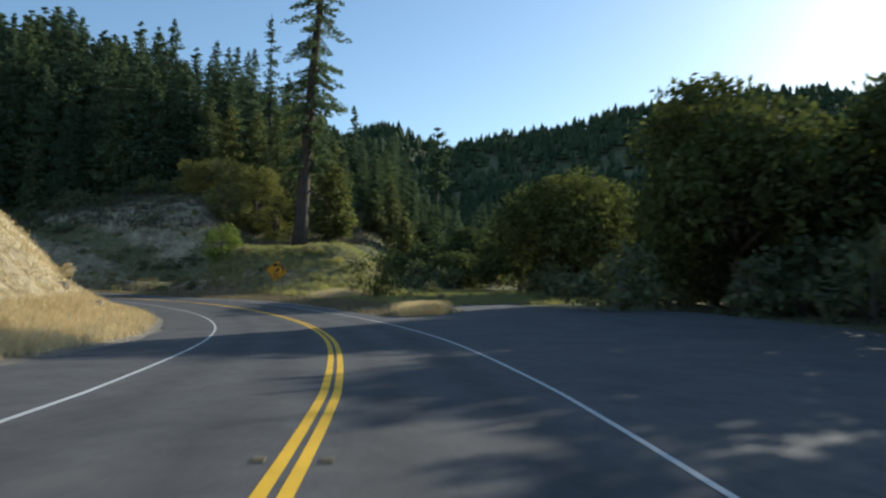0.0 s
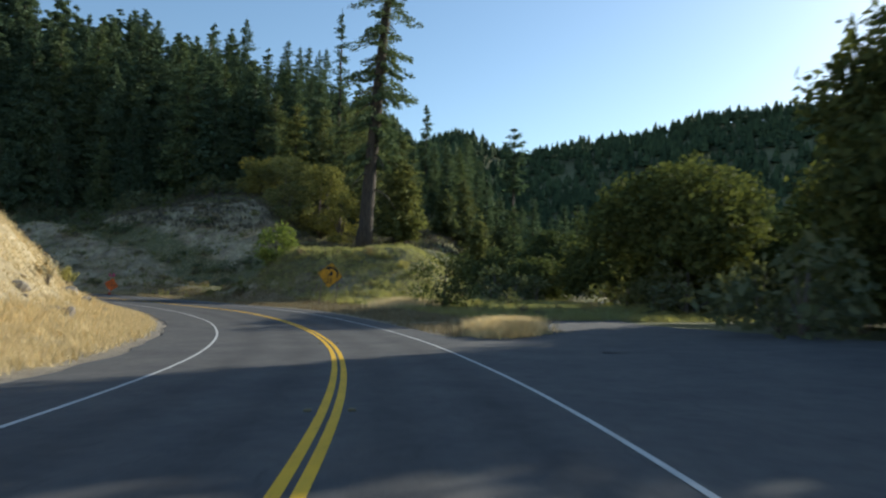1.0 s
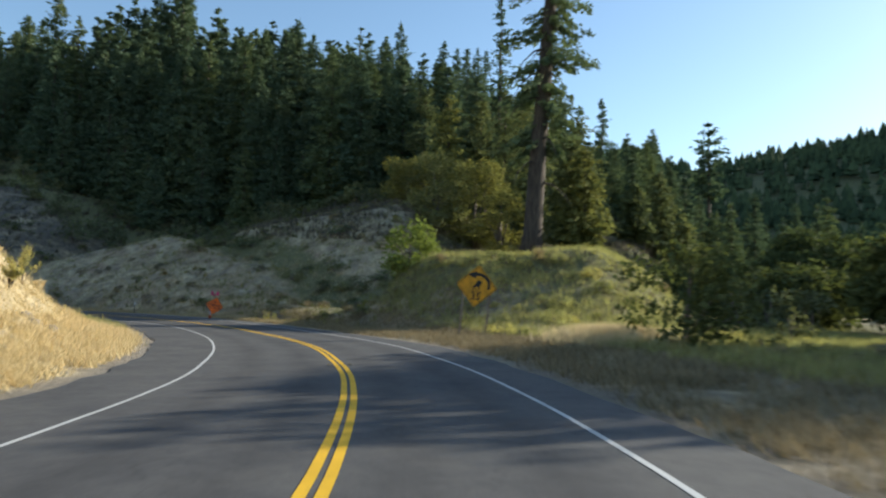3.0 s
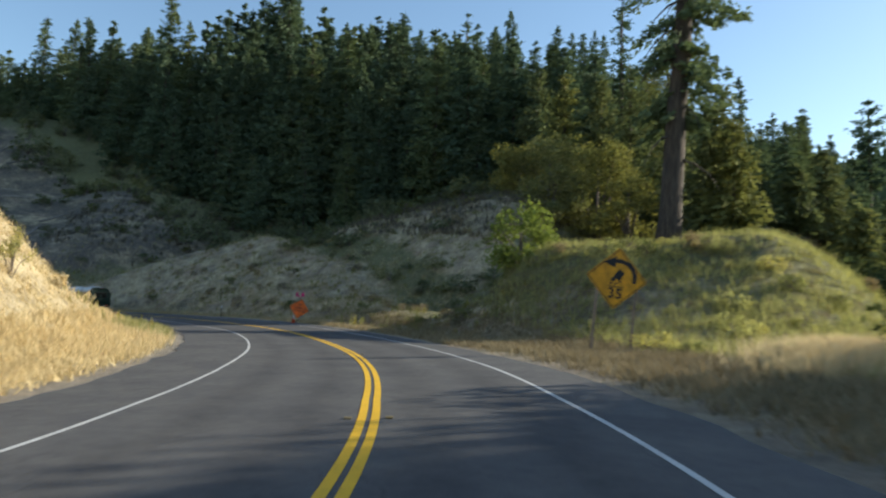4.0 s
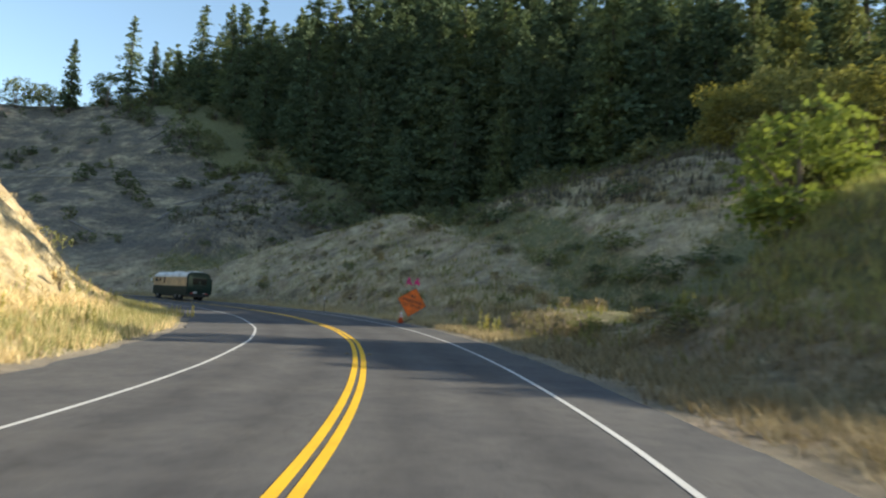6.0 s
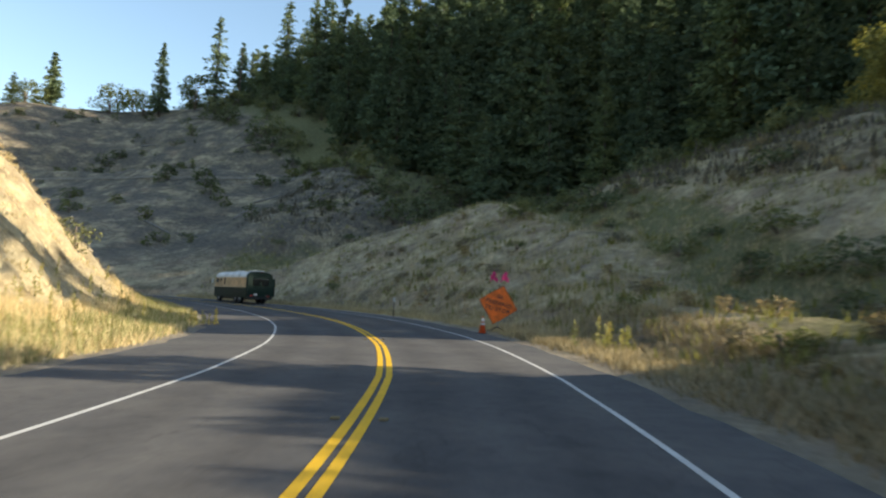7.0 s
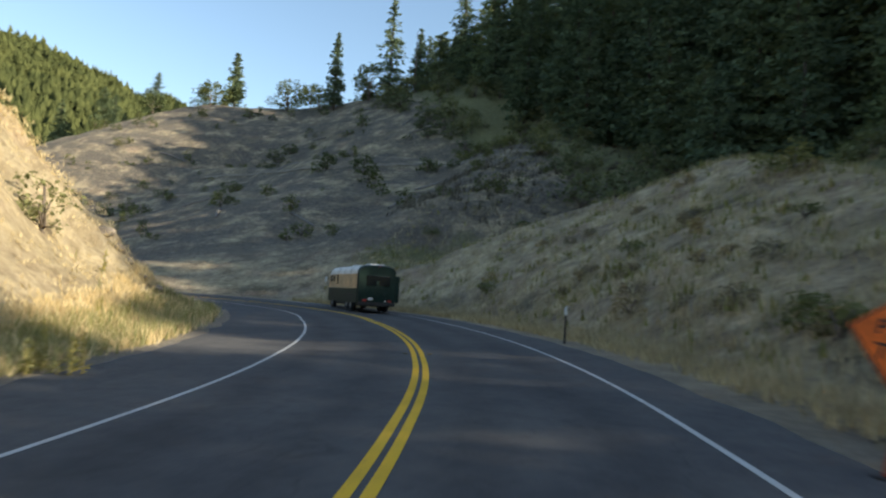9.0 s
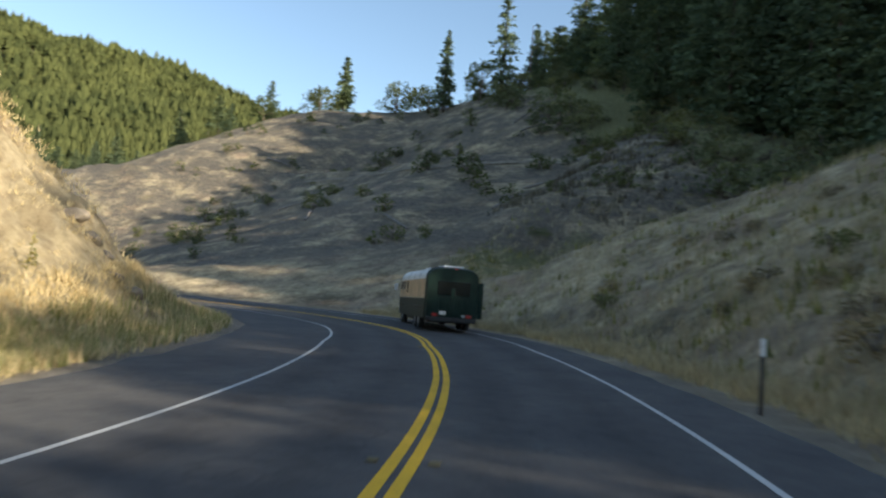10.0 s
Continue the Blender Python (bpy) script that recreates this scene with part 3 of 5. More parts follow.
def trunk_mesh(h, r, lean=(0, 0), seed=0, sides=9, mat=None, top=0.04):
    rng = random.Random(seed)
    bm = bmesh.new()
    n = 12
    pts, rad = [], []
    for k in range(n + 1):
        f = k / n
        pts.append((lean[0] * f + rng.uniform(-1, 1) * r * 0.12, lean[1] * f + rng.uniform(-1, 1) * r * 0.12, -0.6 + f * (h + 0.6)))
        rad.append((r * (1 - f) ** 0.8 + top) * (1.35 if k == 0 else 1.0))
    tube(bm, pts, rad, sides)
    return mesh_of("trunk", bm, mat or BARK, True)


def bough_crown(h, r, bare, seed, whorls=26, per=7, lean=(0, 0), ragged_by=0.3, droop=0.2, power=0.6, puffs=3, leaves=4, size=0.62, belly=0.16, hollow=0.0, tight=1.0, mat=None):
    """Whorls of boughs that carry loose puffs of small needle sprays."""
    rng = np.random.default_rng(seed)
    C, S, D = [], [], []
    for w in range(whorls):
        f = min(max((w + rng.uniform(-0.4, 0.4)) / whorls, 0.0), 0.99)
        z0 = bare + (h - bare) * f
        reach = r * (1 - f) ** power * min(1, 0.55 + f / belly * 0.45) + 0.1
        k = max(3, int(per * (0.45 + 0.55 * (1 - f))))
        for b in range(k):
            az, L = rng.uniform(0, 6.283), reach * rng.uniform(1 - ragged_by, 1.12)
            d = np.array([math.cos(az), math.sin(az), 0])
            o = np.array([lean[0] * z0 / h, lean[1] * z0 / h, z0])
            o[2] += rng.uniform(-0.5, 0.5) * (h - bare) / whorls
            for p in range(puffs):
                u = hollow + (1 - hollow) * (p + 0.7 + rng.uniform(-0.2, 0.2)) / puffs
                c = o + d * L * u + np.array([0, 0, L * (-droop * (1 - f) * u + 0.16 * u * u)])
                spread = (0.14 + 0.15 * L * (1.2 - 0.6 * u)) * tight
                C.append(c + rng.normal(0, 1, (leaves, 3)) * spread * (1, 1, 0.6))
                S.append(np.full(leaves, size * (0.62 + 0.38 * (1 - f))))
                D.append(np.tile(d * 1.1 + np.array([0, 0, -0.25 - 0.5 * droop * (1 - f)]), (leaves, 1)))
    C, S, D = np.concatenate(C), np.concatenate(S), np.concatenate(D)
    n = len(C)
    u = D + rng.normal(size=(n, 3)) * 0.55
    u /= np.linalg.norm(u, axis=1)[:, None]
    v = np.cross(u, rng.normal(size=(n, 3)))
    v /= np.linalg.norm(v, axis=1)[:, None] + 1e-9
    s = (S * rng.uniform(0.6, 1.3, n))[:, None]
    V = np.stack([C - u * s * 0.6 + v * s * 0.5, C - u * s * 0.6 - v * s * 0.5, C + u * s], 1).reshape(-1, 3)
    top = np.array([lean[0], lean[1], h])
    V = np.concatenate([V, top + np.array([[0.14, 0, -1.2], [-0.1, 0.12, -1.2], [0, 0, 0.35], [0, -0.14, -1.2], [0.1, 0.1, -1.2], [0, 0, 0.35]])])
    return fast_mesh("crown", V, np.arange(len(V)).reshape(-1, 3), mat or NEEDLE)


def conifer(name, x, y, h, r, seed, label, bare=None, lean=(0, 0), group="", dbh=None, **kw):
    e = thing(name, x, y, ground_z(x, y), label, "tree", group)
    part("trunk", trunk_mesh(h, dbh or h * 0.014, lean, seed, mat=BARK), None, e)
    part("crown", bough_crown(h, r, h * 0.1 if bare is None else bare, seed, lean=lean, **kw), None, e)
    return e


def leaf_crown(clumps, per, size, seed, mat, name="crown"):
    """Clumps (x, y, z, radius) filled with small leaf faces near their outer shell."""
    rng = np.random.default_rng(seed)
    V = []
    for cx, cy, cz, cr in clumps:
        n = int(per * cr ** 2)
        dirs = rng.normal(size=(n, 3))
        dirs /= np.linalg.norm(dirs, axis=1)[:, None]
        rad = cr * (0.45 + 0.6 * rng.random(n) ** 0.6) * (1 + 0.22 * np.sin(dirs[:, 0] * 5 + cx) * np.sin(dirs[:, 2] * 6 + cy))
        c = np.array([cx, cy, cz]) + dirs * rad[:, None] * (1, 1, 0.8)
        u = rng.normal(size=(n, 3)) + dirs * 0.3
        u /= np.linalg.norm(u, axis=1)[:, None]
        w = np.cross(u, rng.normal(size=(n, 3)))
        w /= np.linalg.norm(w, axis=1)[:, None] + 1e-9
        sz = size * rng.uniform(0.55, 1.3, n)[:, None]
        V.append(np.stack([c - u * sz, c + w * sz * 0.5, c + u * sz, c - w * sz * 0.5], 1))
    V = np.concatenate(V).reshape(-1, 3)
    return fast_mesh(name, V, np.arange(len(V)).reshape(-1, 4), mat)


def leafy_tree(name, x, y, h, w, seed, label, mat, category="tree", group="", stem=0.25, leaf=0.22, per=46, n=26, bark=None):
    rng = random.Random(seed)
    e = thing(name, x, y, ground_z(x, y), label, category, group, rz=rng.uniform(0, 360))
    clumps = []
    for k in range(n):
        a, f = rng.uniform(0, 6.283), rng.random()
        zz = h * (stem + (0.93 - stem) * f)
        rr = w * 0.5 * math.sqrt(max(0.05, 1 - ((f - 0.42) / 0.62) ** 2)) * rng.uniform(0.45, 0.95)
        cr = w * rng.uniform(0.13, 0.22)
        clumps.append((rr * math.cos(a), rr * math.sin(a), zz - cr * 0.3, cr))
    bm = bmesh.new()
    base_r = h * 0.03 + 0.05
    tube(bm, [(0, 0, -0.4), (0.1, 0.05, h * stem * 0.6), (0, 0.1, h * stem * 1.3), (0.2, 0, h * 0.75)], [base_r * 1.3, base_r, base_r * 0.8, 0.04], 7)
    part("trunk", bm, bark or PALE_BARK, e, smooth=True)
    for cx, cy, cz, cr in clumps[:: 4]:
        bm = bmesh.new()
        tube(bm, [(0, 0.05, h * stem), (cx * 0.5, cy * 0.5, h * stem + (cz - h * stem) * 0.6), (cx, cy, cz)], [base_r * 0.5, base_r * 0.3, 0.02], 5)
        part("limb", bm, bark or PALE_BARK, e, smooth=True)
    part("crown", leaf_crown(clumps, per, leaf, seed, mat), None, e)
    return e


# the great fir by the mound
great = conifer("tall_fir", -24.0, 112.3, 62, 6.6, 11, "huge old fir with drooping boughs and a bare lower trunk", bare=15, lean=(4.6, 0), dbh=1.1, whorls=44, per=6, ragged_by=0.55, droop=0.95, power=0.5, puffs=6, leaves=12, size=0.40, belly=0.3, hollow=0.1, tight=0.5)
limb_rng = random.Random(15)
for k in range(40):
    z0 = 9 + 46 * (k + limb_rng.random()) / 40
    az, ln = limb_rng.uniform(0, 6.283), limb_rng.uniform(2.0, 5.2) * (1.05 - z0 / 75)
    cx, c, s0 = 4.6 * z0 / 62, math.cos(az), math.sin(az)
    bm = bmesh.new()
    tube(bm, [(cx, 0, z0), (cx + c * ln * 0.45, s0 * ln * 0.45, z0 - 0.12 * ln), (cx + c * ln * 0.8, s0 * ln * 0.8, z0 - 0.42 * ln), (cx + c * ln, s0 * ln, z0 - 0.75 * ln)], [0.15, 0.10, 0.06, 0.02], 5)
    part("limb", bm, BARK, great)
# named trees that stand out along the skyline
for x, y, top, r, sd in ((-43, 168, 66.5, 4.6, 21), (-19.9, 254, 55.6, 4.2, 22), (-195, 120.6, 59, 2.8, 23), (-188.9, 131.1, 67, 4.2, 24), (-162.2, 144.4, 67.8, 4.4, 25), (-164.5, 161.5, 70.4, 4.2, 26), (-212.6, 101.3, 55.9, 2.8, 27), (-74, 167, 62, 5.0, 29), (-26, 192, 50, 4.4, 30)):
    conifer("fir", x, y, top - ground_z(x, y), r, sd, "tall dark green fir standing out on the hill crest", group="skyline firs", ragged_by=0.5, whorls=30, per=6, power=0.7, droop=0.35)
conifer("pine", -3.4, 216, 49.7 - ground_z(-3.4, 216), 5.6, 28, "broad-topped pine standing above the valley woods", bare=26, whorls=16, per=6, ragged_by=0.5, power=0.45, droop=0.0, leaves=6, size=0.8, puffs=4)
for x, y, h, r, sd in ((-40, 146, 20, 4.2, 31), (-35, 153, 22, 4.4, 32), (-44, 141, 19, 4.2, 33), (-20.5, 124, 17, 4.4, 34), (-18.8, 119, 13, 3.6, 415), (-21, 121.5, 15, 4.0, 416), (-11, 134, 12, 3.6, 35), (-50, 146, 20, 4.4, 36), (-28.5, 136, 27, 5.2, 37), (-14, 130, 8, 3.0, 411), (-8, 126, 9, 3.2, 412), (-5, 136, 10, 3.8, 413), (-34, 139, 23, 4.6, 414)):
    conifer("fir", x, y, h, r, sd, "dense dark green fir beside the great fir", group="firs by the great fir", ragged_by=0.35, whorls=22, per=9, power=0.5, leaves=7, size=0.5, mat=YOUNG_NEEDLE)
# tall firs deeper in the forest, added to keep sun off the far slope
for k, (x, y, top) in enumerate(((-112, 158, 57), (-104, 165, 63), (-97, 160, 61), (-90, 166, 62), (-84, 159, 59), (-118, 166, 58), (-101, 152, 57), (-93, 153, 57), (-108, 149, 53), (-82, 168, 61), (-126, 158, 53), (-66, 151, 49), (-59, 155, 50), (-53, 160, 50), (-71, 158, 54), (-63, 147, 46), (-56, 150, 47), (-49, 154, 46), (-61, 161, 52), (-45, 159, 46), (-69, 147, 47))):
    conifer("fir", x, y, top - ground_z(x, y), 6.0, 520 + k, "tall dark green fir deep in the forest", group="tall forest firs", ragged_by=0.4, whorls=34, per=9, power=0.62, droop=0.45, leaves=8, size=0.55, tight=0.8)
# dead snag
snag = thing("snag", -190.8, 137.6, ground_z(-190.8, 137.6), "bare grey dead tree trunk on the hill crest", "tree")
part("trunk", trunk_mesh(61.6 - ground_z(-190.8, 137.6), 0.35, seed=5, mat=PALE_BARK), None, snag)

# the forest on the hill: a few kinds, copied
kinds = []
for k, (h, r, wh, pw) in enumerate(((22, 5.4, 24, 0.66), (26, 5.6, 27, 0.64), (18, 5.2, 20, 0.58), (25, 4.8, 26, 0.72), (14, 4.6, 16, 0.55), (29, 6.0, 30, 0.68))):
    kinds.append(conifer("fir", -90 - 9 * k, 150, h, r, 50 + k, "dark green fir of the hillside forest", bare=1.0, group="hillside forest", whorls=wh, per=10, power=pw, size=0.50, leaves=8, ragged_by=0.42, belly=0.2, droop=0.45, tight=0.75))


rng = random.Random(4)
spots = []
tries = 0
while len(spots) < 480 and tries < 60000:
    tries += 1
    x = rng.uniform(-218, 12)
    y = float(forest_edge(x)) + 80 * rng.random() ** 1.4
    if (x + 23) ** 2 + (y - 112) ** 2 < 80:
        continue
    if all((x - a) ** 2 + (y - b) ** 2 > 13 for a, b in spots):
        spots.append((x, y))
spots.sort(key=lambda p: p[1] - float(forest_edge(p[0])))


def tree_pose(x, y):
    inside = y - float(forest_edge(x))
    s = rng.uniform(0.82, 1.15) * (0.78 + 0.22 * float(step01(0, 9, inside)))
    s *= float(np.interp(x, [-230, -150, -120, -92, -74, -56, -40, -30, 12], [0.9, 1.0, 1.14, 1.06, 0.92, 0.78, 0.68, 0.62, 0.58]))
    s *= 1 + (float(np.interp(x, [-115, -90, -55], [1.1, 1.0, 0.86])) - 1) * float(step01(12, 32, inside))
    return pose(x, y, ground_z(x, y), rng.uniform(-2, 2), rng.uniform(-2, 2), rng.uniform(0, 360)) @ Matrix.Diagonal((s, s, s * rng.uniform(0.9, 1.12), 1))


for x, y in spots[:215]:
    copy_thing(kinds[rng.randrange(len(kinds))], tree_pose(x, y))


def joined(name, sources, poses_of, mat, label):
    """One mesh of many copies: far too many to count."""
    V, F, a = [], [], 0
    for me, m in zip(sources, poses_of):
        co = np.empty(len(me.vertices) * 3, np.float32)
        me.vertices.foreach_get("co", co)
        fi = np.empty(len(me.loops), np.int32)
        me.loops.foreach_get("vertex_index", fi)
        mm = np.array(m)
        V.append(co.reshape(-1, 3) @ mm[:3, :3].T + mm[:3, 3])
        F.append(fi.reshape(-1, 3) + a)
        a += len(me.vertices)
    return tagged(new(name, fast_mesh(name, np.concatenate(V), np.concatenate(F), mat)), label, "woods", kind="stuff")


# more trees added to close gaps that let sun through to the west slope
extra = []
while len(extra) < 130:
    x = rng.uniform(-132, -76)
    y = float(forest_edge(x)) + rng.uniform(6, 60)
    if all((x - a) ** 2 + (y - b) ** 2 > 7 for a, b in extra):
        extra.append((x, y))
spots += extra

crowns = [k.children[1].data if k.children[1].name.startswith("crown") else k.children[0].data for k in kinds]
back = [(crowns[rng.randrange(len(kinds))], tree_pose(x, y)) for x, y in spots[215:]]
joined("back_forest", [c for c, _ in back], [m for _, m in back], NEEDLE, "dense dark green conifer forest rising up the hill")

# brush under the forest's edge
brush = [leafy_tree("brush", -80 - 4 * k, 128, 2.2 + 0.5 * k, 3.4 + 0.5 * k, 170 + k, "grey-green brush at the forest's edge", SCRUB, "bush", "forest edge brush", stem=0.05, leaf=0.22, per=60, n=12) for k in range(3)]
for k in range(150):
    x = rng.uniform(-205, -26)
    y = float(forest_edge(x)) + rng.uniform(-13, 3)
    if (x + 23) ** 2 + (y - 112) ** 2 < 30:
        continue
    sc = rng.uniform(0.6, 1.5)
    copy_thing(brush[k % 3], pose(x, y, ground_z(x, y), 0, 0, rng.uniform(0, 360)) @ Matrix.Diagonal((sc, sc, sc, 1)))

# conifers in the valley
for k in range(60):
    x, y = rng.uniform(-16, 85), rng.uniform(122, 215)
    s = rng.uniform(0.42, 0.72)
    tagged(copy_thing(kinds[k % 6], pose(x, y, ground_z(x, y), 0, 0, rng.uniform(0, 360)) @ Matrix.Diagonal((s, s, s, 1))), "dark green fir in the valley behind the oaks", group="valley firs")

# far woods, too many to count
rng2 = np.random.default_rng(9)
n = 21000
rr, aa = 245 + 720 * rng2.random(n) ** 0.75, np.radians(rng2.uniform(-140, 50, n))
fx, fy = rr * np.sin(aa), rr * np.cos(aa)
more = 13000
ra, ab = 230 + 500 * rng2.random(more), np.radians(rng2.uniform(-118, -72, more))
fx, fy, aa = np.r_[fx, ra * np.sin(ab)], np.r_[fy, ra * np.cos(ab)], np.r_[aa, ab]
keep = ~((fx > -320) & (fx < -20) & (fy > -20) & (fy < 260)) & ~((fx > -130) & (fx < 30) & (fy < 120)) & ~((np.hypot(fx + 55, fy - 90) < 300) & (np.degrees(aa) < -50))
fx, fy = fx[keep], fy[keep]
fz = height(fx, fy)
fh = np.where(fx < -150, rng2.uniform(6, 14, len(fx)), rng2.uniform(8, 17, len(fx)))
V, F = [], []
ring = np.arange(6) * 2 * math.pi / 6
for lev, (z0, z1, rad) in enumerate(((0.04, 0.52, 0.30), (0.30, 0.78, 0.24), (0.55, 1.0, 0.15))):
    base = np.stack([fx, fy, fz], 1)
    ph = rng2.uniform(0, 6, len(fx))
    ringv = np.stack([np.stack([base[:, 0] + fh * rad * np.cos(a + ph) * rng2.uniform(0.4, 1.35, len(fx)), base[:, 1] + fh * rad * np.sin(a + ph) * rng2.uniform(0.4, 1.35, len(fx)), base[:, 2] + fh * (z0 + rng2.uniform(-0.05, 0.05, len(fx)))], 1) for a in ring], 1)
    tip = np.stack([base[:, 0], base[:, 1], base[:, 2] + fh * z1], 1)[:, None]
    blk = np.concatenate([ringv, tip], 1)
    a0 = sum(len(v) for v in V)
    V.append(blk.reshape(-1, 3))
    b = a0 + np.arange(len(fx))[:, None] * 7
    for k in range(6):
        F.append(np.concatenate([b + k, b + (k + 1) % 6, b + 6], 1))
V, F = np.concatenate(V), np.concatenate(F)
west = np.tile(np.repeat(fx < -150, 7), 3)
for nm, mask, mat, label in (("far_woods", ~west, FAR_NEEDLE, "blue-green conifer woods covering the far ridges"), ("hillside_woods", west, OLIVE_WOODS, "sunlit olive green conifer woods on the far hillside")):
    code = np.cumsum(mask) - 1
    tagged(new(nm, fast_mesh(nm, V[mask], code[F[mask[F[:, 0]]]], mat)), label, "woods", kind="stuff")

# oaks and bushes
for x, y, h, w, sd in ((12.5, 73, 13.3, 14, 2), (17, 43, 13.6, 15, 3), (24, 36, 12, 13, 4), (25, 62, 12, 12, 1), (28, 50, 11.5, 14, 13), (20, 55, 11, 11, 15), (37, 60, 13, 14, 14), (19, 22, 10, 9, 8), (20, 80, 9, 12, 5), (9, 92, 8, 11, 6), (1, 98, 5.5, 8, 7), (30, 96, 11, 13, 9), (4, 112, 9, 11, 10), (-6, 112, 6, 6.5, 12)):
    leafy_tree("oak", x, y, h, w, sd, "broad dark green oak with dense rounded foliage", LEAF, group="valley oaks", n=36, leaf=0.27, per=95)
for x, y, h, w, sd in ((-28.6, 89.6, 4.6, 4.4, 41),):
    leafy_tree("bush", x, y, h, w, sd, "bright yellow-green leafy bush on the bank", LEAF_LIGHT, "bush", stem=0.06, leaf=0.17, per=130, n=40)
leafy_tree("bush", -6.9, 66.3, 4.5, 4.9, 43, "rounded dark green bush in dry grass", LEAF, "bush", stem=0.05, leaf=0.15, per=130, n=24)
for x, y, top, w, sd in ((-41, 127.5, 24.0, 9.0, 44), (-34, 124.5, 22.5, 9.0, 45), (-38, 120.5, 18.5, 7.0, 46), (-29.5, 121, 18.0, 6.5, 47), (-46.5, 131, 24.5, 8, 48)):
    leafy_tree("small_tree", x, y, top - ground_z(x, y), w, sd, "sunlit yellow-green broadleaf tree below the firs", LEAF_OLIVE, group="young trees", stem=0.12, leaf=0.2, per=95, n=34)


# ---- grass ----
def tufts(name, pts, mat, label, hmin, hmax, blades=8, wide=0.018, spread=0.16, seed=0, bend=(0.1, 0.7)):
    rng = np.random.default_rng(seed)
    p = np.repeat(pts, blades, axis=0)
    n = len(p)
    az, ln = rng.uniform(0, 6.283, n), rng.uniform(hmin, hmax, n)
    off = rng.normal(0, spread, (n, 2))
    b = p + np.c_[off, np.zeros(n)]
    out = np.stack([np.cos(az), np.sin(az), np.zeros(n)], 1)
    sd = np.stack([-np.sin(az), np.cos(az), np.zeros(n)], 1) * wide * rng.uniform(0.6, 1.5, n)[:, None]
    lean = rng.uniform(*bend, n)[:, None] * ln[:, None]
    tip = b + out * lean + np.c_[np.zeros((n, 2)), ln]
    V = np.stack([b - sd - np.array([0, 0, 0.05]), b + sd - np.array([0, 0, 0.05]), tip], 1).reshape(-1, 3)
    return tagged(new(name, fast_mesh(name, V, np.arange(len(V)).reshape(-1, 3), mat)), label, "grass", kind="stuff")


def along(n, s0, s1, d0, d1, seed, power=1.0):
    rng = np.random.default_rng(seed)
    s = rng.uniform(s0, s1, n)
    d = d0 + (d1 - d0) * rng.random(n) ** power
    k = np.clip(np.searchsorted(LS, s + S0), 0, len(LS) - 1)
    p = LINE[k] + LN[k] * d[:, None]
    ok = lumps(p[:, 0], p[:, 1], 4, 0.9) + 0.5 * rng.normal(size=n) > -0.25
    p = p[ok]
    z = height(p[:, 0], p[:, 1])
    return np.c_[p, z]


tufts("bank_grass", np.concatenate([along(17000, 5, 98, -7.6, -19, 1, 1.3), along(3500, 98, 150, -7.6, -19, 101, 1.6)]), STRAW, "pale golden dry grass on the cut bank", 0.06, 0.22, seed=1, bend=(0.6, 2.0))
tufts("verge_grass", along(16000, 10, 150, -7.0, -10.6, 2), STRAW, "tall golden dry grass along the shoulder", 0.15, 0.42, seed=2, bend=(0.4, 1.4))
tufts("mound_grass", along(7000, 50, 90, 6.2, 24, 33, 1.6), BROWN_GRASS, "brown dry grass below the mound", 0.10, 0.34, seed=33, bend=(0.5, 1.8))
tufts("hill_grass", along(9000, 102, 150, 6.2, 30, 3, 1.6), STRAW_DULL, "dull tan dry grass on the hillside", 0.15, 0.5, seed=3)
tufts("green_grass", along(18000, 50, 88, 10, 40, 4), WEED, "yellow-green grass on the mound", 0.15, 0.6, seed=4, bend=(0.3, 1.3))
tufts("verge_weeds", along(2600, 84, 140, -7.0, -9.6, 21), WEED, "yellow-green weeds among the verge grass", 0.15, 0.6, seed=21)
tufts("slope_grass", along(15000, 92, 152, 26, 105, 22), SLOPE_BRUSH, "grey-brown dry brush on the far slope", 0.3, 0.9, blades=6, wide=0.07, spread=0.3, seed=22)
tufts("edge_grass", along(3500, 92, 150, 5.5, 7.2, 41), STRAW_DULL, "pale dry grass fringe at the road edge", 0.08, 0.3, seed=41, bend=(0.3, 1.3))
tufts("slope_weeds", along(5000, 84, 150, 7, 60, 23), LEAF_OLIVE, "low olive green weeds on the dry slope", 0.15, 0.55, blades=7, wide=0.04, spread=0.22, seed=23)
tufts("roadside_grass", along(8500, 40, 104, 5.2, 10.5, 31), BROWN_GRASS, "brownish dry grass along the road", 0.08, 0.32, seed=31, bend=(0.5, 1.8))
pg = np.random.default_rng(8)
pp = np.c_[pg.normal(-9.8, 1.0, 1700), pg.normal(66.8, 1.5, 1700)]
tufts("pale_grass", np.c_[pp, height(pp[:, 0], pp[:, 1])], STRAW, "patch of pale dry grass beside the bush", 0.3, 0.9, seed=9)
isl = np.random.default_rng(6)
ip = np.c_[isl.normal(-1.6, 0.55, 2200), isl.normal(42.6, 1.15, 2200)]
tufts("island_grass", np.c_[ip, height(ip[:, 0], ip[:, 1])], STRAW, "clump of pale dry grass between the roads", 0.3, 0.85, seed=7, bend=(0.2, 1.0))

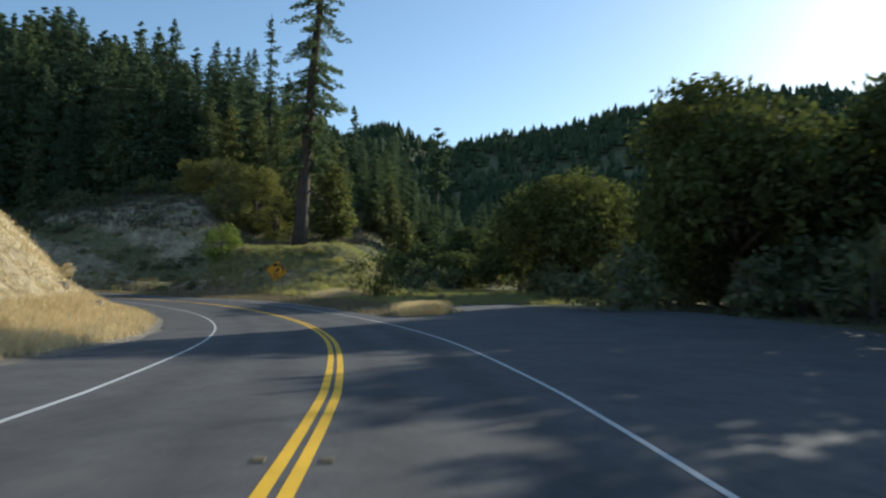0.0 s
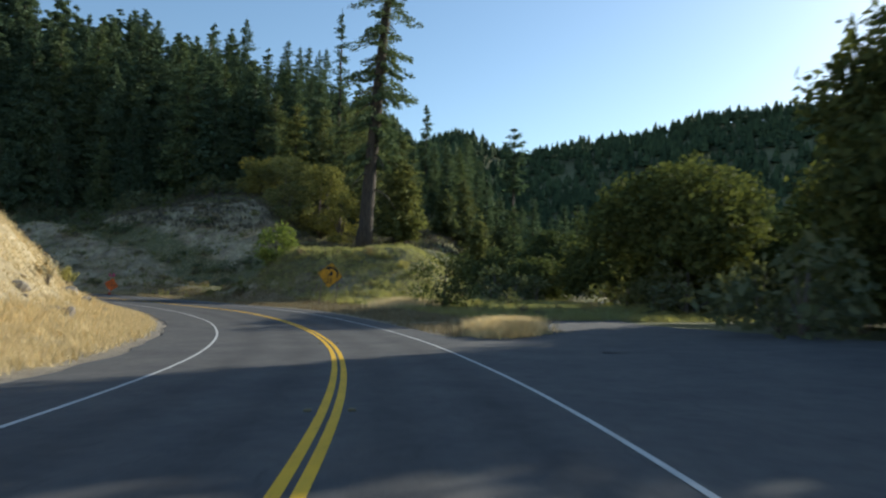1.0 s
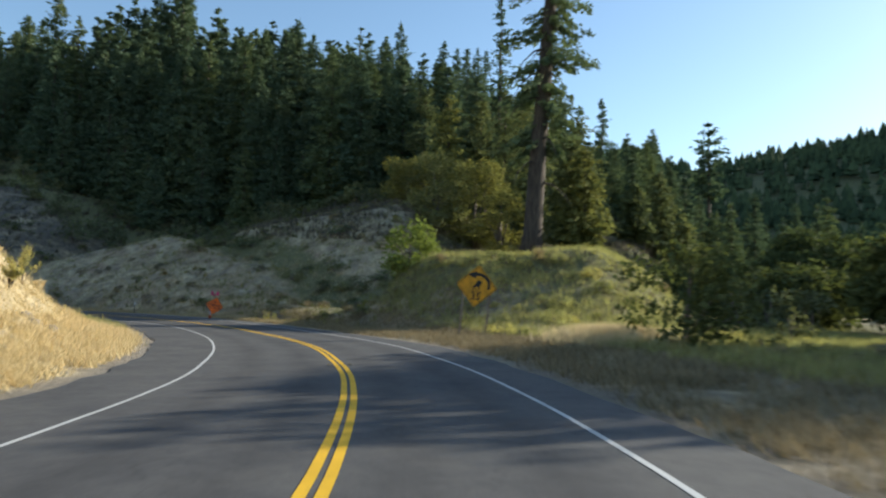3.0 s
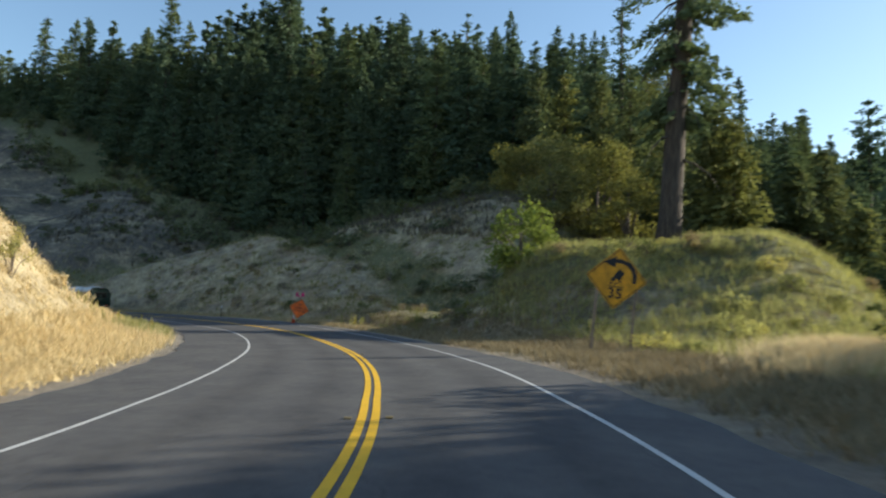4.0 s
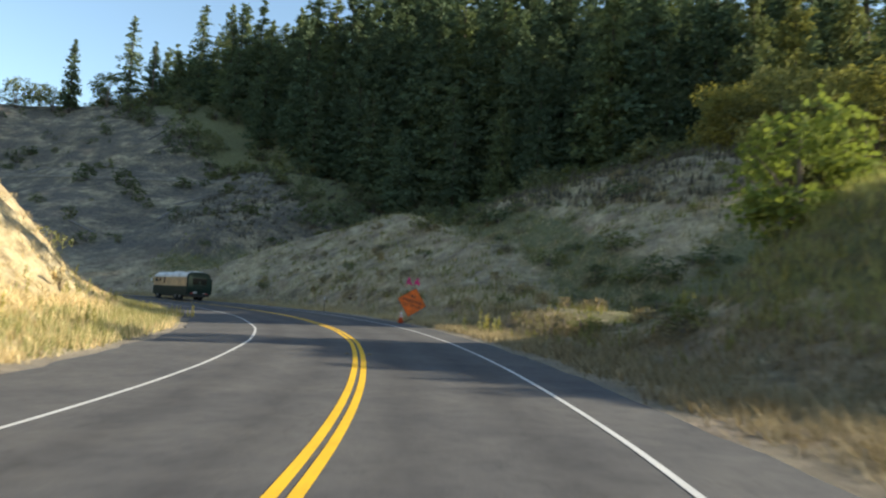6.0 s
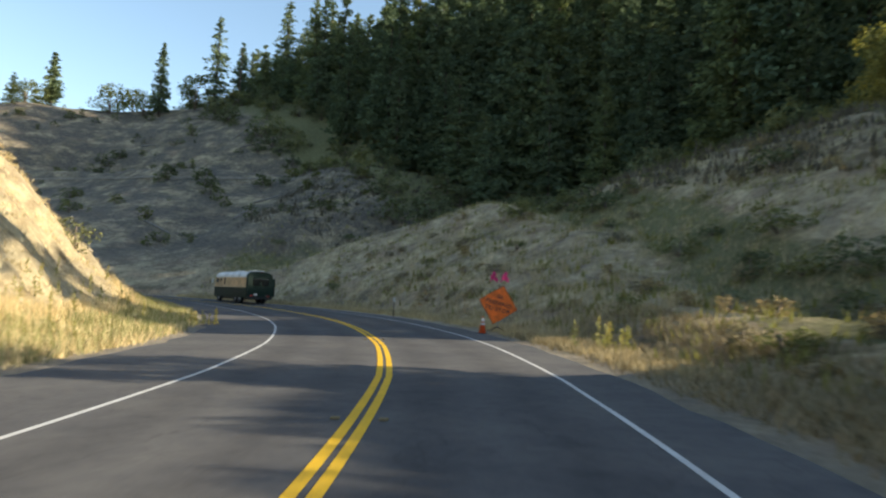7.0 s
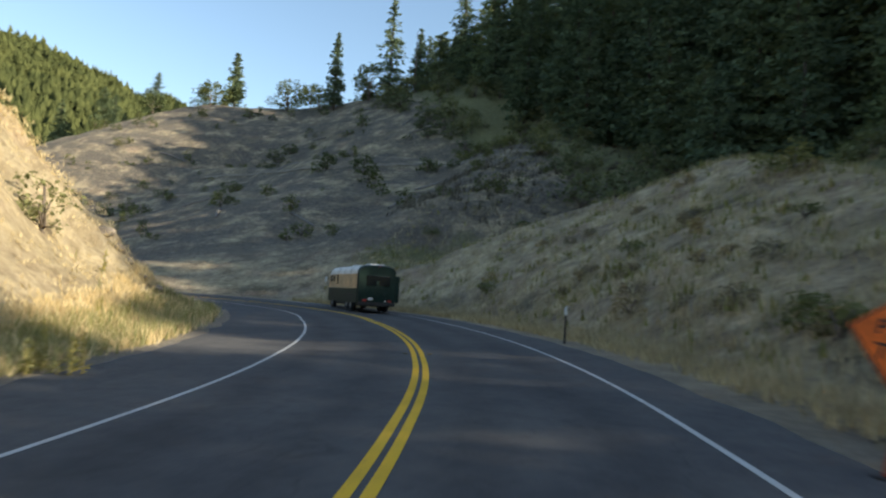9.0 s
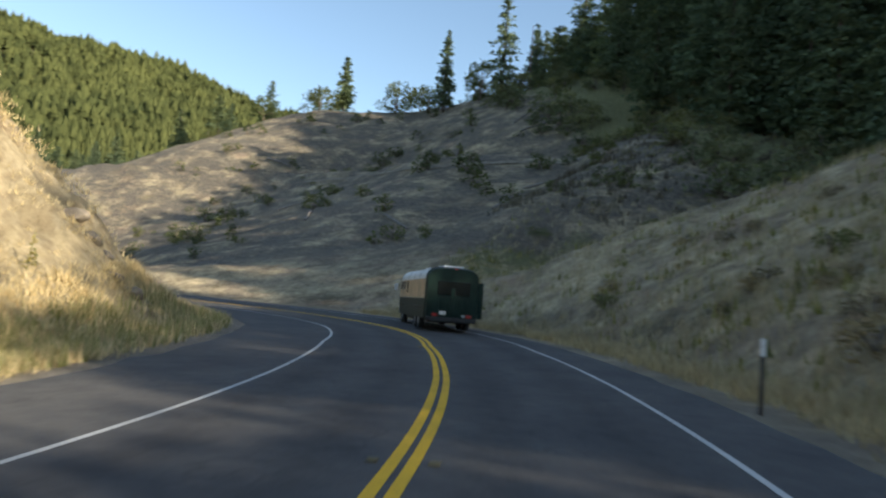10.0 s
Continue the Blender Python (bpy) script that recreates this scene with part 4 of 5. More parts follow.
# low weed clumps on the mound and the dry slopes
clump_rng = random.Random(55)
clumps_of = []
for k, (mat, label) in enumerate(((WEED, "low yellow-green weed clump on the grassy mound"), (LEAF_OLIVE, "low olive green weed clump in dry grass"), (BROWN_GRASS, "low brown dry weed clump on the slope"))):
    clumps_of.append(leafy_tree("weed_clump", -22 + 2.5 * k, 86, 1.0, 1.7, 600 + k, label, mat, "plant", "weed clumps", stem=0.04, leaf=0.085, per=330, n=13))
for k in range(240):
    if k < 110:
        s0, d0, kind = clump_rng.uniform(52, 90), clump_rng.uniform(9.5, 30), clump_rng.choice((0, 0, 1, 2))
    else:
        s0, d0, kind = clump_rng.uniform(86, 140), 8.4 + 26 * clump_rng.random() ** 1.3, clump_rng.choice((1, 2, 2))
    q = int(np.clip(np.searchsorted(LS, s0 + S0), 0, len(LS) - 1))
    p = LINE[q] + LN[q] * d0
    sc = clump_rng.uniform(0.3, 0.85)
    copy_thing(clumps_of[kind], pose(float(p[0]), float(p[1]), ground_z(float(p[0]), float(p[1])) - 0.05, 0, 0, clump_rng.uniform(0, 360)) @ Matrix.Diagonal((sc * 1.2, sc * 1.2, sc, 1)))

# shrubs scattered over the bare slopes
shrubs = [leafy_tree("shrub", -130 - 3 * k, 112, 1.6 + 0.5 * k, 2.2 + 0.6 * k, 70 + k, "low dark green shrub on the dry slope", LEAF, "shrub", "slope shrubs", stem=0.05, leaf=0.2, per=60, n=10) for k in range(4)]
rng = random.Random(12)
done = 0
while done < 250:
    x, y = rng.uniform(-215, -60), rng.uniform(70, 140)
    i, d = road_sd([x], [y])
    if d[0] < 24 or y > forest_edge(x) - 4 or lumps(np.array([x]), np.array([y]), 14, 0.33)[0] + rng.uniform(-0.3, 0.3) < 0.0:
        continue
    s = rng.uniform(0.25, 0.95)
    copy_thing(shrubs[done % 4], pose(x, y, ground_z(x, y), 0, 0, rng.uniform(0, 360)) @ Matrix.Diagonal((s, s, s, 1)))
    done += 1
for k in range(70):
    if k < 40:
        s0 = rng.uniform(100, 137)
        d0 = 6.6 + float(np.interp(s0, [96, 110, 120, 130, 137], [10, 12.5, 16.5, 19, 21])) + rng.gauss(1.0, 2.2)
        q = int(np.searchsorted(LS, s0 + S0))
        x, y = (float(c) for c in LINE[q] + LN[q] * d0)
    else:
        f = rng.random()
        x, y = -102 + 11 * f + rng.gauss(0, 2.6), 108 + 36 * f + rng.gauss(0, 2)
    s = rng.uniform(0.3, 0.8)
    tagged(copy_thing(brush[k % 3], pose(x, y, ground_z(x, y) - 0.1, 0, 0, rng.uniform(0, 360)) @ Matrix.Diagonal((s, s, s * 0.7, 1))), "grey-green scrub filling a gully of the dry slope", group="gully scrub")
# sunlit trees beyond the end of the hill
for k in range(44):
    x, y = rng.uniform(-275, -221), rng.uniform(10, 104)
    s = rng.uniform(0.3, 0.52)
    tagged(copy_thing(kinds[k % 6], pose(x, y, ground_z(x, y), 0, 0, rng.uniform(0, 360)) @ Matrix.Diagonal((s * 1.25, s * 1.25, s, 1))), "sunlit green fir at the far end of the slope", group="far slope firs")
for k, (x, y, h, w) in enumerate(((-204, 112, 7, 9), (-208, 118, 6, 7), (-198, 118, 6, 7), (-196, 128, 9, 8), (-190, 127, 8, 8), (-212, 96, 5, 8), (-215, 84, 5, 7), (-190, 145, 10, 8))):
    leafy_tree("oak", x, y, h, w, 90 + k, "round dark green oak on the hill crest", LEAF, group="crest oaks", stem=0.15, leaf=0.3, per=22, n=18)

# undergrowth beyond the turnout and along the valley road
for k in range(130):
    x, y = rng.uniform(7.5, 40), rng.uniform(24, 108)
    if abs(x - float(np.interp(y, SIDE_ROAD[:, 1], SIDE_ROAD[:, 0]))) < 4.5 or (x < 14 and y < 36):
        continue
    sc = rng.uniform(0.7, 1.5)
    tagged(copy_thing(brush[k % 3], pose(x, y, ground_z(x, y), 0, 0, rng.uniform(0, 360)) @ Matrix.Diagonal((sc, sc, sc, 1))), "green undergrowth below the valley oaks", group="valley undergrowth")
for k in range(6):
    x, y = rng.uniform(-4.5, 1), rng.uniform(72, 108)
    sc = rng.uniform(0.7, 1.4)
    tagged(copy_thing(brush[k % 3], pose(x, y, ground_z(x, y), 0, 0, rng.uniform(0, 360)) @ Matrix.Diagonal((sc, sc, sc, 1))), "dark green bush on the slope above the valley", group="valley undergrowth")

# weathered logs lying on the far slope
for k in range(16):
    x, y = rng.uniform(-195, -110), rng.uniform(88, 128)
    if road_sd([x], [y])[1][0] < 30:
        continue
    ln, a = rng.uniform(2.5, 6), rng.uniform(0, 3.14)
    ends = [(x + ln * f * math.cos(a), y + ln * f * math.sin(a)) for f in (-0.5, 0, 0.5)]
    e = thing("log", x, y, ground_z(x, y), "grey weathered log lying on the dry slope", "log", "fallen logs")
    bm = bmesh.new()
    tube(bm, [(px - x, py - y, ground_z(px, py) - e.location.z + 0.12) for px, py in ends], [0.2, 0.17, 0.13], 7)
    part("trunk", bm, PALE_WOOD, e)


# ---- signs, bus and roadside things ----
SIGN_YELLOW = paint("sign_yellow", (0.75, 0.36, 0.012), 0.45, 0.1)
SIGN_ORANGE = paint("sign_orange", (0.85, 0.16, 0.012), 0.6, 0.1)
BLACK = paint("black_paint", (0.015, 0.015, 0.016), 0.6, 0.1)
STEEL = paint("galvanised_steel", (0.35, 0.35, 0.34), 0.5, 0.3, 0.6)
POST_WOOD = paint("post_wood", (0.24, 0.19, 0.14), 0.85, 0.5)
PINK = paint("pink_cloth", (0.90, 0.07, 0.25), 0.8, 0.1)
CONE_ORANGE = paint("cone_orange", (0.85, 0.10, 0.02), 0.5, 0.1)
WHITE_PLASTIC = paint("white_plastic", (0.75, 0.75, 0.73), 0.5, 0.2)
BUS_GREEN = paint("bus_green", (0.004, 0.020, 0.015), 0.45, 0.3)
BUS_GREEN.node_tree.nodes["Principled BSDF"].inputs["Specular IOR Level"].default_value = 0.2
BUS_CREAM = paint("bus_cream", (0.62, 0.40, 0.21), 0.4, 0.2, scale=1.2)
BUS_WHITE = paint("bus_white", (0.72, 0.72, 0.70), 0.4, 0.25, scale=1.0)
STUD = paint("worn_stud", (0.17, 0.13, 0.05), 0.7, 0.5)
RUBBER = paint("rubber", (0.02, 0.02, 0.02), 0.85, 0.2)
TAIL_RED = paint("tail_red", (0.45, 0.02, 0.015), 0.3, 0.1)


def diamond(side, thick, radius=0.06):
    bm = bmesh.new()
    vs = []
    for k in range(4):
        c = Vector((math.cos(math.pi / 2 * k), math.sin(math.pi / 2 * k))) * (side / math.sqrt(2) - radius * math.sqrt(2))
        for j in range(5):
            a = math.pi / 2 * k - math.pi / 4 + math.pi / 8 * j
            vs.append((c.x + radius * math.cos(a), c.y + radius * math.sin(a)))
    front = [bm.verts.new((x, -thick / 2, z)) for x, z in vs]
    back = [bm.verts.new((x, thick / 2, z)) for x, z in vs]
    bm.faces.new(front)
    bm.faces.new(back[::-1])
    n = len(vs)
    for k in range(n):
        bm.faces.new((front[k], back[k], back[(k + 1) % n], front[(k + 1) % n]))
    return bm


def border(side, width, y):
    bm = bmesh.new()
    o, i = side / math.sqrt(2), (side - 2 * width) / math.sqrt(2)
    a = [bm.verts.new((o * math.cos(k * math.pi / 2), y, o * math.sin(k * math.pi / 2))) for k in range(4)]
    b = [bm.verts.new((i * math.cos(k * math.pi / 2), y, i * math.sin(k * math.pi / 2))) for k in range(4)]
    for k in range(4):
        bm.faces.new((a[k], a[(k + 1) % 4], b[(k + 1) % 4], b[k]))
    return bm


def text_part(words, size, mat, parent, x, y, z, wide=1.0):
    """Words set letter by letter, each letter a part."""
    cells = []
    for ch in words:
        if ch == " ":
            cells.append((None, size * 0.3))
            continue
        cu = bpy.data.curves.new("letter", "FONT")
        cu.body, cu.size, cu.align_x, cu.align_y, cu.extrude, cu.offset = ch, size, "CENTER", "CENTER", 0.002, size * 0.02
        tmp = new("letter", cu)
        me = bpy.data.meshes.new_from_object(tmp.evaluated_get(bpy.context.evaluated_depsgraph_get()))
        bpy.data.objects.remove(tmp)
        me.materials.clear()
        me.materials.append(mat)
        xs = [v.co.x for v in me.vertices]
        cells.append((me, max(xs) - min(xs) + size * 0.11))
    at = -0.5 * sum(w for _, w in cells)
    for me, w in cells:
        if me:
            ob = new("letter", me)
            ob.parent = parent
            ob.matrix_basis = pose(x + (at + 0.5 * w) * wide, y, z, 90, 0, 0) @ Matrix.Diagonal((wide, 1, 1, 1))
        at += w


def flat_poly(pts, y):
    bm = bmesh.new()
    bm.faces.new([bm.verts.new((x, y, z)) for x, z in pts])
    bmesh.ops.triangulate(bm, faces=bm.faces)
    return bm


# curve warning sign
gz0 = ground_z(-17.2, 71.2)
warn = thing("curve_sign", -17.2, 71.2, gz0, "yellow diamond curve warning sign on two wooden posts", "traffic sign", rz=31)
centre = 2.74 - gz0
tilt = pose(0, 0, centre, 0, 7, 0)
board = part("board", diamond(1.58, 0.01, 0.09), SIGN_YELLOW, warn)
board.matrix_basis = tilt
part("border", border(1.50, 0.03, -0.009), BLACK, board)
bm = bmesh.new()
R1, R2 = 0.66, 0.51
out_a = [(0.06 + R1 * math.cos(radians(a)), 0.04 + R1 * math.sin(radians(a))) for a in range(-14, 107, 6)]
in_a = [(0.06 + R2 * math.cos(radians(a)), 0.04 + R2 * math.sin(radians(a))) for a in range(-14, 107, 6)]
for k in range(len(out_a) - 1):
    bm.faces.new([bm.verts.new((x, -0.010, z)) for x, z in (out_a[k], out_a[k + 1], in_a[k + 1], in_a[k])])
bm.faces.new([bm.verts.new((x, -0.010, z)) for x, z in ((-0.09, 0.80), (-0.52, 0.52), (-0.09, 0.38))])
part("arrow", bm, BLACK, board)
bm = bmesh.new()
box(bm, (0.26, 0.004, 0.34), pose(0.08, -0.010, 0.14, 0, 28, 0))
box(bm, (0.14, 0.004, 0.15), pose(-0.12, -0.010, -0.04, 0, 28, 0))
for a, b in ((-0.02, -0.19), (-0.18, -0.19), (0.12, -0.10)):
    bmesh.ops.create_circle(bm, cap_ends=True, radius=0.045, segments=10, matrix=pose(a, -0.011, b, 90))
part("truck_symbol", bm, BLACK, board)
bm = bmesh.new()
box(bm, (0.58, 0.004, 0.035), pose(0.0, -0.010, -0.30))
part("ground_bar", bm, BLACK, board)
text_part("35", 0.50, BLACK, board, 0.0, -0.010, -0.55, 1.05)
for px, top in ((-0.78, 0.05), (0.62, 0.05)):
    bm = bmesh.new()
    box(bm, (0.10, 0.10, 2.9), pose(px, 0.06, centre - 1.35, 0, 5, 0), 0.008)
    part("post", bm, POST_WOOD, warn)

# road works sign on its stand
gz1 = ground_z(-50.2, 92.7)
work = thing("works_sign", -50.2, 92.7, gz1, "orange fabric road works diamond sign on a portable stand", "traffic sign", rz=56)
board = part("board", diamond(1.22, 0.006, 0.04), SIGN_ORANGE, work)
board.matrix_basis = pose(0, 0, 1.49 - gz1, 0, 13, 0)
part("border", border(1.19, 0.018, -0.007), BLACK, board)
text_part("BE", 0.23, BLACK, board, 0.0, -0.007, 0.34)
text_part("PREPARED", 0.24, BLACK, board, 0.0, -0.007, 0.06, 0.92)
text_part("TO STOP", 0.24, BLACK, board, 0.0, -0.007, -0.20)
bm = bmesh.new()
tube(bm, [(0, 0.03, 0.15), (0.0, 0.03, 2.25 - gz1)], [0.016, 0.016], 6)
part("mast", bm, STEEL, work)
for sx, sy in ((-1, -1), (1, -1), (-1, 1), (1, 1)):
    bm = bmesh.new()
    tube(bm, [(0, 0.03, 0.22), (0.40 * sx, 0.03 + 0.4 * sy, 0.0)], [0.02, 0.02], 6)
    part("leg", bm, BLACK, work)
for sx in (-1, 1):
    bm = bmesh.new()
    top = 2.92 - gz1
    tube(bm, [(0, 0.03, 2.22 - gz1), (sx * 0.26, 0.03, top)], [0.008, 0.006], 6)
    part("flag_staff", bm, BLACK, work)
    fl = bmesh.new()
    rows, cols = 8, 6
    g = []
    for r in range(rows + 1):
        f = r / rows
        wide = 0.05 + 0.34 * f ** 0.8
        g.append([fl.verts.new((sx * 0.26 - sx * 0.03 * f + wide * (c / cols - 0.5) + 0.02 * math.sin(r * 1.3), 0.03 + 0.05 * f * math.sin(c * 2.1 + sx), top - 0.42 * f - 0.06 * f * math.cos(c * 1.1))) for c in range(cols + 1)])
    for r in range(rows):
        for c in range(cols):
            fl.faces.new((g[r][c], g[r][c + 1], g[r + 1][c + 1], g[r + 1][c]))
    part("flag", fl, PINK, work, "bright pink cloth flag")

# cone
cone = thing("traffic_cone", -49.5, 91.2, ground_z(-49.5, 91.2), "orange traffic cone with white bands on the shoulder", "traffic cone")
bm = bmesh.new()
box(bm, (0.36, 0.36, 0.03), pose(0, 0, 0.02), 0.01)
part("base", bm, BLACK, cone)
bm = bmesh.new()
tube(bm, [(0, 0, 0.03), (0, 0, 0.7)], [0.15, 0.03], 20)
part("body", bm, CONE_ORANGE, cone, smooth=True)
for z0, z1 in ((0.36, 0.45), (0.50, 0.64)):
    bm = bmesh.new()
    tube(bm, [(0, 0, z0), (0, 0, z1)], [0.15 - 0.12 * (z0 - 0.03) / 0.67 + 0.004, 0.15 - 0.12 * (z1 - 0.03) / 0.67 + 0.004], 20)
    part("band", bm, WHITE_PLASTIC, cone, "white reflective band")


DARK_POST = paint("dark_post", (0.045, 0.035, 0.028), 0.7)


def delineator(x, y):
    e = thing("delineator_post", x, y, ground_z(x, y), "brown roadside marker post with a white top", "marker post", "roadside markers", rz=60)
    bm = bmesh.new()
    box(bm, (0.07, 0.02, 1.15), pose(0, 0, 0.45), 0.004)
    part("post", bm, DARK_POST, e)
    bm = bmesh.new()
    box(bm, (0.074, 0.026, 0.28), pose(0, 0, 1.04), 0.004)
    part("reflector", bm, WHITE_PLASTIC, e, "white reflective top")
    return e


delineator(-64.3, 97.3)

# ---- the old coach ----
GLASS = paint("dark_glass", (0.010, 0.013, 0.014), 0.08, 0.05)
CHROME = paint("chrome", (0.6, 0.6, 0.6), 0.2, 0.2, 1.0)
PLATE = paint("plate_white", (0.7, 0.7, 0.68), 0.5, 0.2)
bus = thing("coach", -87.4, 97.3, 0, "old dark green coach with cream side band and white roof", "bus", rz=88.0)
bi, bd = road_sd([-87.4], [97.3])
bus.location.z = float(LZ[bi[0]] + LB[bi[0]] * bd[0]) + 0.01
bus.scale = (0.93, 0.93, 0.93)
BW, BL = 2.45, 8.6
hw = BW / 2


def hull(sections, name, mat, label="", smooth=False):
    """Skin over cross sections (y, [(x, z), ...])."""
    bm = bmesh.new()
    rings = [[bm.verts.new((x, y, z)) for x, z in prof] for y, prof in sections]
    n = len(rings[0])
    bm.faces.new(rings[0])
    bm.faces.new(rings[-1][::-1])
    for a, b in zip(rings, rings[1:]):
        for k in range(n):
            bm.faces.new((a[k], b[k], b[(k + 1) % n], a[(k + 1) % n]))
    bmesh.ops.recalc_face_normals(bm, faces=bm.faces)
    return part(name, bm, mat, bus, label, smooth)


def body_profile(z0, z1, w):
    return [(-w, z0), (w, z0), (w, z1), (-w, z1)]


def roof_profile(w, z, rise):
    return [(-w, z), (w, z)] + [(math.copysign(abs(math.cos(a)) ** 0.55, math.cos(a)) * w, z + rise * math.sin(a) ** 0.75) for a in (radians(d) for d in range(12, 169, 12))]


def bus_box(name, size, at, mat, label="", parent=None, bevel=0.03, rx=0.0):
    bm = bmesh.new()
    box(bm, size, pose(*at, rx), bevel)
    return part(name, bm, mat, parent or bus, label)


R = -BL / 2
hull([(R + 0.22, body_profile(0.50, 1.40, hw - 0.01)), (BL / 2 - 0.35, body_profile(0.50, 1.40, hw - 0.01)), (BL / 2, body_profile(0.55, 1.40, hw - 0.18))], "lower_body", BUS_GREEN)
hull([(R + 0.22, body_profile(1.40, 2.30, hw)), (BL / 2 - 0.45, body_profile(1.40, 2.30, hw)), (BL / 2 - 0.08, body_profile(1.40, 2.30, hw - 0.2))], "side_band", BUS_CREAM, "cream painted upper side")
hull([(R + 0.22, roof_profile(hw, 2.30, 0.56)), (BL / 2 - 0.9, roof_profile(hw, 2.30, 0.56)), (BL / 2 - 0.35, roof_profile(hw - 0.10, 2.30, 0.46)), (BL / 2 - 0.1, roof_profile(hw - 0.25, 2.30, 0.2))], "roof", BUS_WHITE, "rounded white roof")
rear = hull([(R, [(x * 0.95, z) for x, z in ([(-hw, 0.55), (hw, 0.55)] + roof_profile(hw, 2.30, 0.52)[1:] + [(-hw, 2.30)])]), (R + 0.24, [(-hw - 0.015, 0.5), (hw + 0.015, 0.5)] + roof_profile(hw + 0.015, 2.31, 0.58)[1:] + [(-hw - 0.015, 2.31)])], "rear_panel", BUS_GREEN)
bus_box("rear_window", (1.50, 0.03, 0.62), (0.05, R - 0.005, 1.92), GLASS, "dark rear window", rear)
bus_box("engine_door", (1.30, 0.04, 0.80), (0.05, R - 0.01, 1.08), BUS_GREEN, "", rear)
for k in range(5):
    bus_box("louvre", (1.0, 0.03, 0.035), (0.05, R - 0.035, 0.86 + 0.10 * k), BUS_GREEN, "", rear, 0.008)
bus_box("licence_plate", (0.31, 0.02, 0.16), (-0.42, R - 0.045, 0.80), PLATE, "white licence plate", rear, 0.004)
for sx in (-0.78, 0.80):
    bus_box("tail_light", (0.24, 0.05, 0.13), (sx, R - 0.02, 0.70), TAIL_RED, "red tail light", rear, 0.02)
bus_box("reversing_light", (0.10, 0.04, 0.10), (0.55, R - 0.02, 0.70), PLATE, "white lamp", rear, 0.02)
bus_box("bumper", (2.30, 0.16, 0.20), (0, R - 0.05, 0.50), BLACK, "black rear bumper")
bus_box("rear_hatch", (0.18, 0.03, 0.95), (0.02, R - 0.03, 1.45), BUS_GREEN, "dark green ladder panel", rear)
bus_box("side_locker", (0.24, 0.75, 1.65), (hw + 0.10, R + 0.45, 1.45), BUS_GREEN, "dark green locker on the side")
bus_box("roof_vent", (0.95, 1.2, 0.16), (0.1, R + 1.25, 2.90), BUS_WHITE, "white roof vent")
bus_box("roof_vent", (0.7, 0.7, 0.16), (-0.1, 0.2, 2.90), BUS_WHITE, "white roof vent")
bus_box("clearance_light", (0.10, 0.05, 0.06), (0.1, R + 0.02, 2.80), TAIL_RED, "", rear, 0.01)
for sx in (-1, 1):
    for y, w2, h2 in ((3.15, 0.62, 0.42), (2.25, 0.36, 0.40), (1.2, 0.34, 0.60)):
        win = bus_box("side_window", (0.02, w2, h2), (sx * (hw + 0.004), y, 2.02 if h2 < 0.5 else 1.95), GLASS, "small dark side window")
    bus_box("trim_strip", (0.03, 7.6, 0.05), (sx * (hw + 0.008), -0.2, 1.40), CHROME, "thin metal strip", None, 0.005)
    bus_box("mirror_arm", (0.30, 0.03, 0.03), (sx * (hw + 0.08), 3.95, 2.05), BLACK, "", None, 0.005)
    bus_box("mirror", (0.16, 0.06, 0.36), (sx * (hw + 0.24), 3.95, 1.95), WHITE_PLASTIC, "white wing mirror")
    for y in (2.75, -1.55, -2.55):
        wheel = new("wheel")
        wheel.parent = bus
        wheel.matrix_basis = pose(sx * (hw - 0.16), y, 0.48, 0, 90, 0)
        bm = bmesh.new()
        prof = [(0.28, -0.13), (0.44, -0.14), (0.48, -0.10), (0.48, 0.10), (0.44, 0.14), (0.28, 0.13)]
        rings = [[bm.verts.new((r * math.cos(a), r * math.sin(a), z)) for r, z in prof] for a in (2 * math.pi * k / 24 for k in range(24))]
        for k in range(24):
            for j in range(len(prof)):
                bm.faces.new((rings[k][j], rings[(k + 1) % 24][j], rings[(k + 1) % 24][(j + 1) % 6], rings[k][(j + 1) % 6]))
        part("tyre", bm, RUBBER, wheel, "black rubber tyre", True)
        bm = bmesh.new()
        tube(bm, [(0, 0, -0.11), (0, 0, 0.11)], [0.29, 0.29], 20)
        part("rim", bm, STEEL, wheel, "grey steel rim", True)
        bus_box("wheel_arch", (0.05, 1.14, 0.10), (sx * (hw - 0.01), y, 1.0), BLACK, "", None, 0.02)
bus_box("windscreen", (1.85, 0.03, 0.70), (0, BL / 2 - 0.02, 1.95), GLASS, "dark windscreen")
bus_box("underframe", (2.0, BL - 0.8, 0.25), (0, 0, 0.46), BLACK, "dark underframe")


# ---- weeds beside the road ----
def weed(x, y, h, seed):
    rng = random.Random(seed)
    e = thing("mullein", x, y, ground_z(x, y), "tall yellow-green flowering weed at the roadside", "plant", "roadside weeds")
    bm = bmesh.new()
    tube(bm, [(0, 0, -0.1), (rng.uniform(-0.06, 0.06), 0.02, h * 0.5), (rng.uniform(-0.1, 0.1), 0, h)], [0.02, 0.018, 0.012], 5)
    part("stem", bm, WEED, e)
    V = []
    for k in range(26):
        f = rng.random()
        a = rng.uniform(0, 6.283)
        ln = 0.20 * (1.05 - f) + 0.05
        c = Vector((0, 0, h * f))
        t = c + Vector((math.cos(a) * ln, math.sin(a) * ln, rng.uniform(-0.05, 0.14)))
        s2 = Vector((-math.sin(a), math.cos(a), 0)) * (0.03 + ln * 0.12)
        m2 = (c + t) / 2 + Vector((0, 0, 0.03))
        V += [c, m2 + s2, t, m2 - s2]
    part("leaves", fast_mesh("leaves", np.array([tuple(v) for v in V]), np.arange(len(V)).reshape(-1, 4), WEED), None, e)
    return e


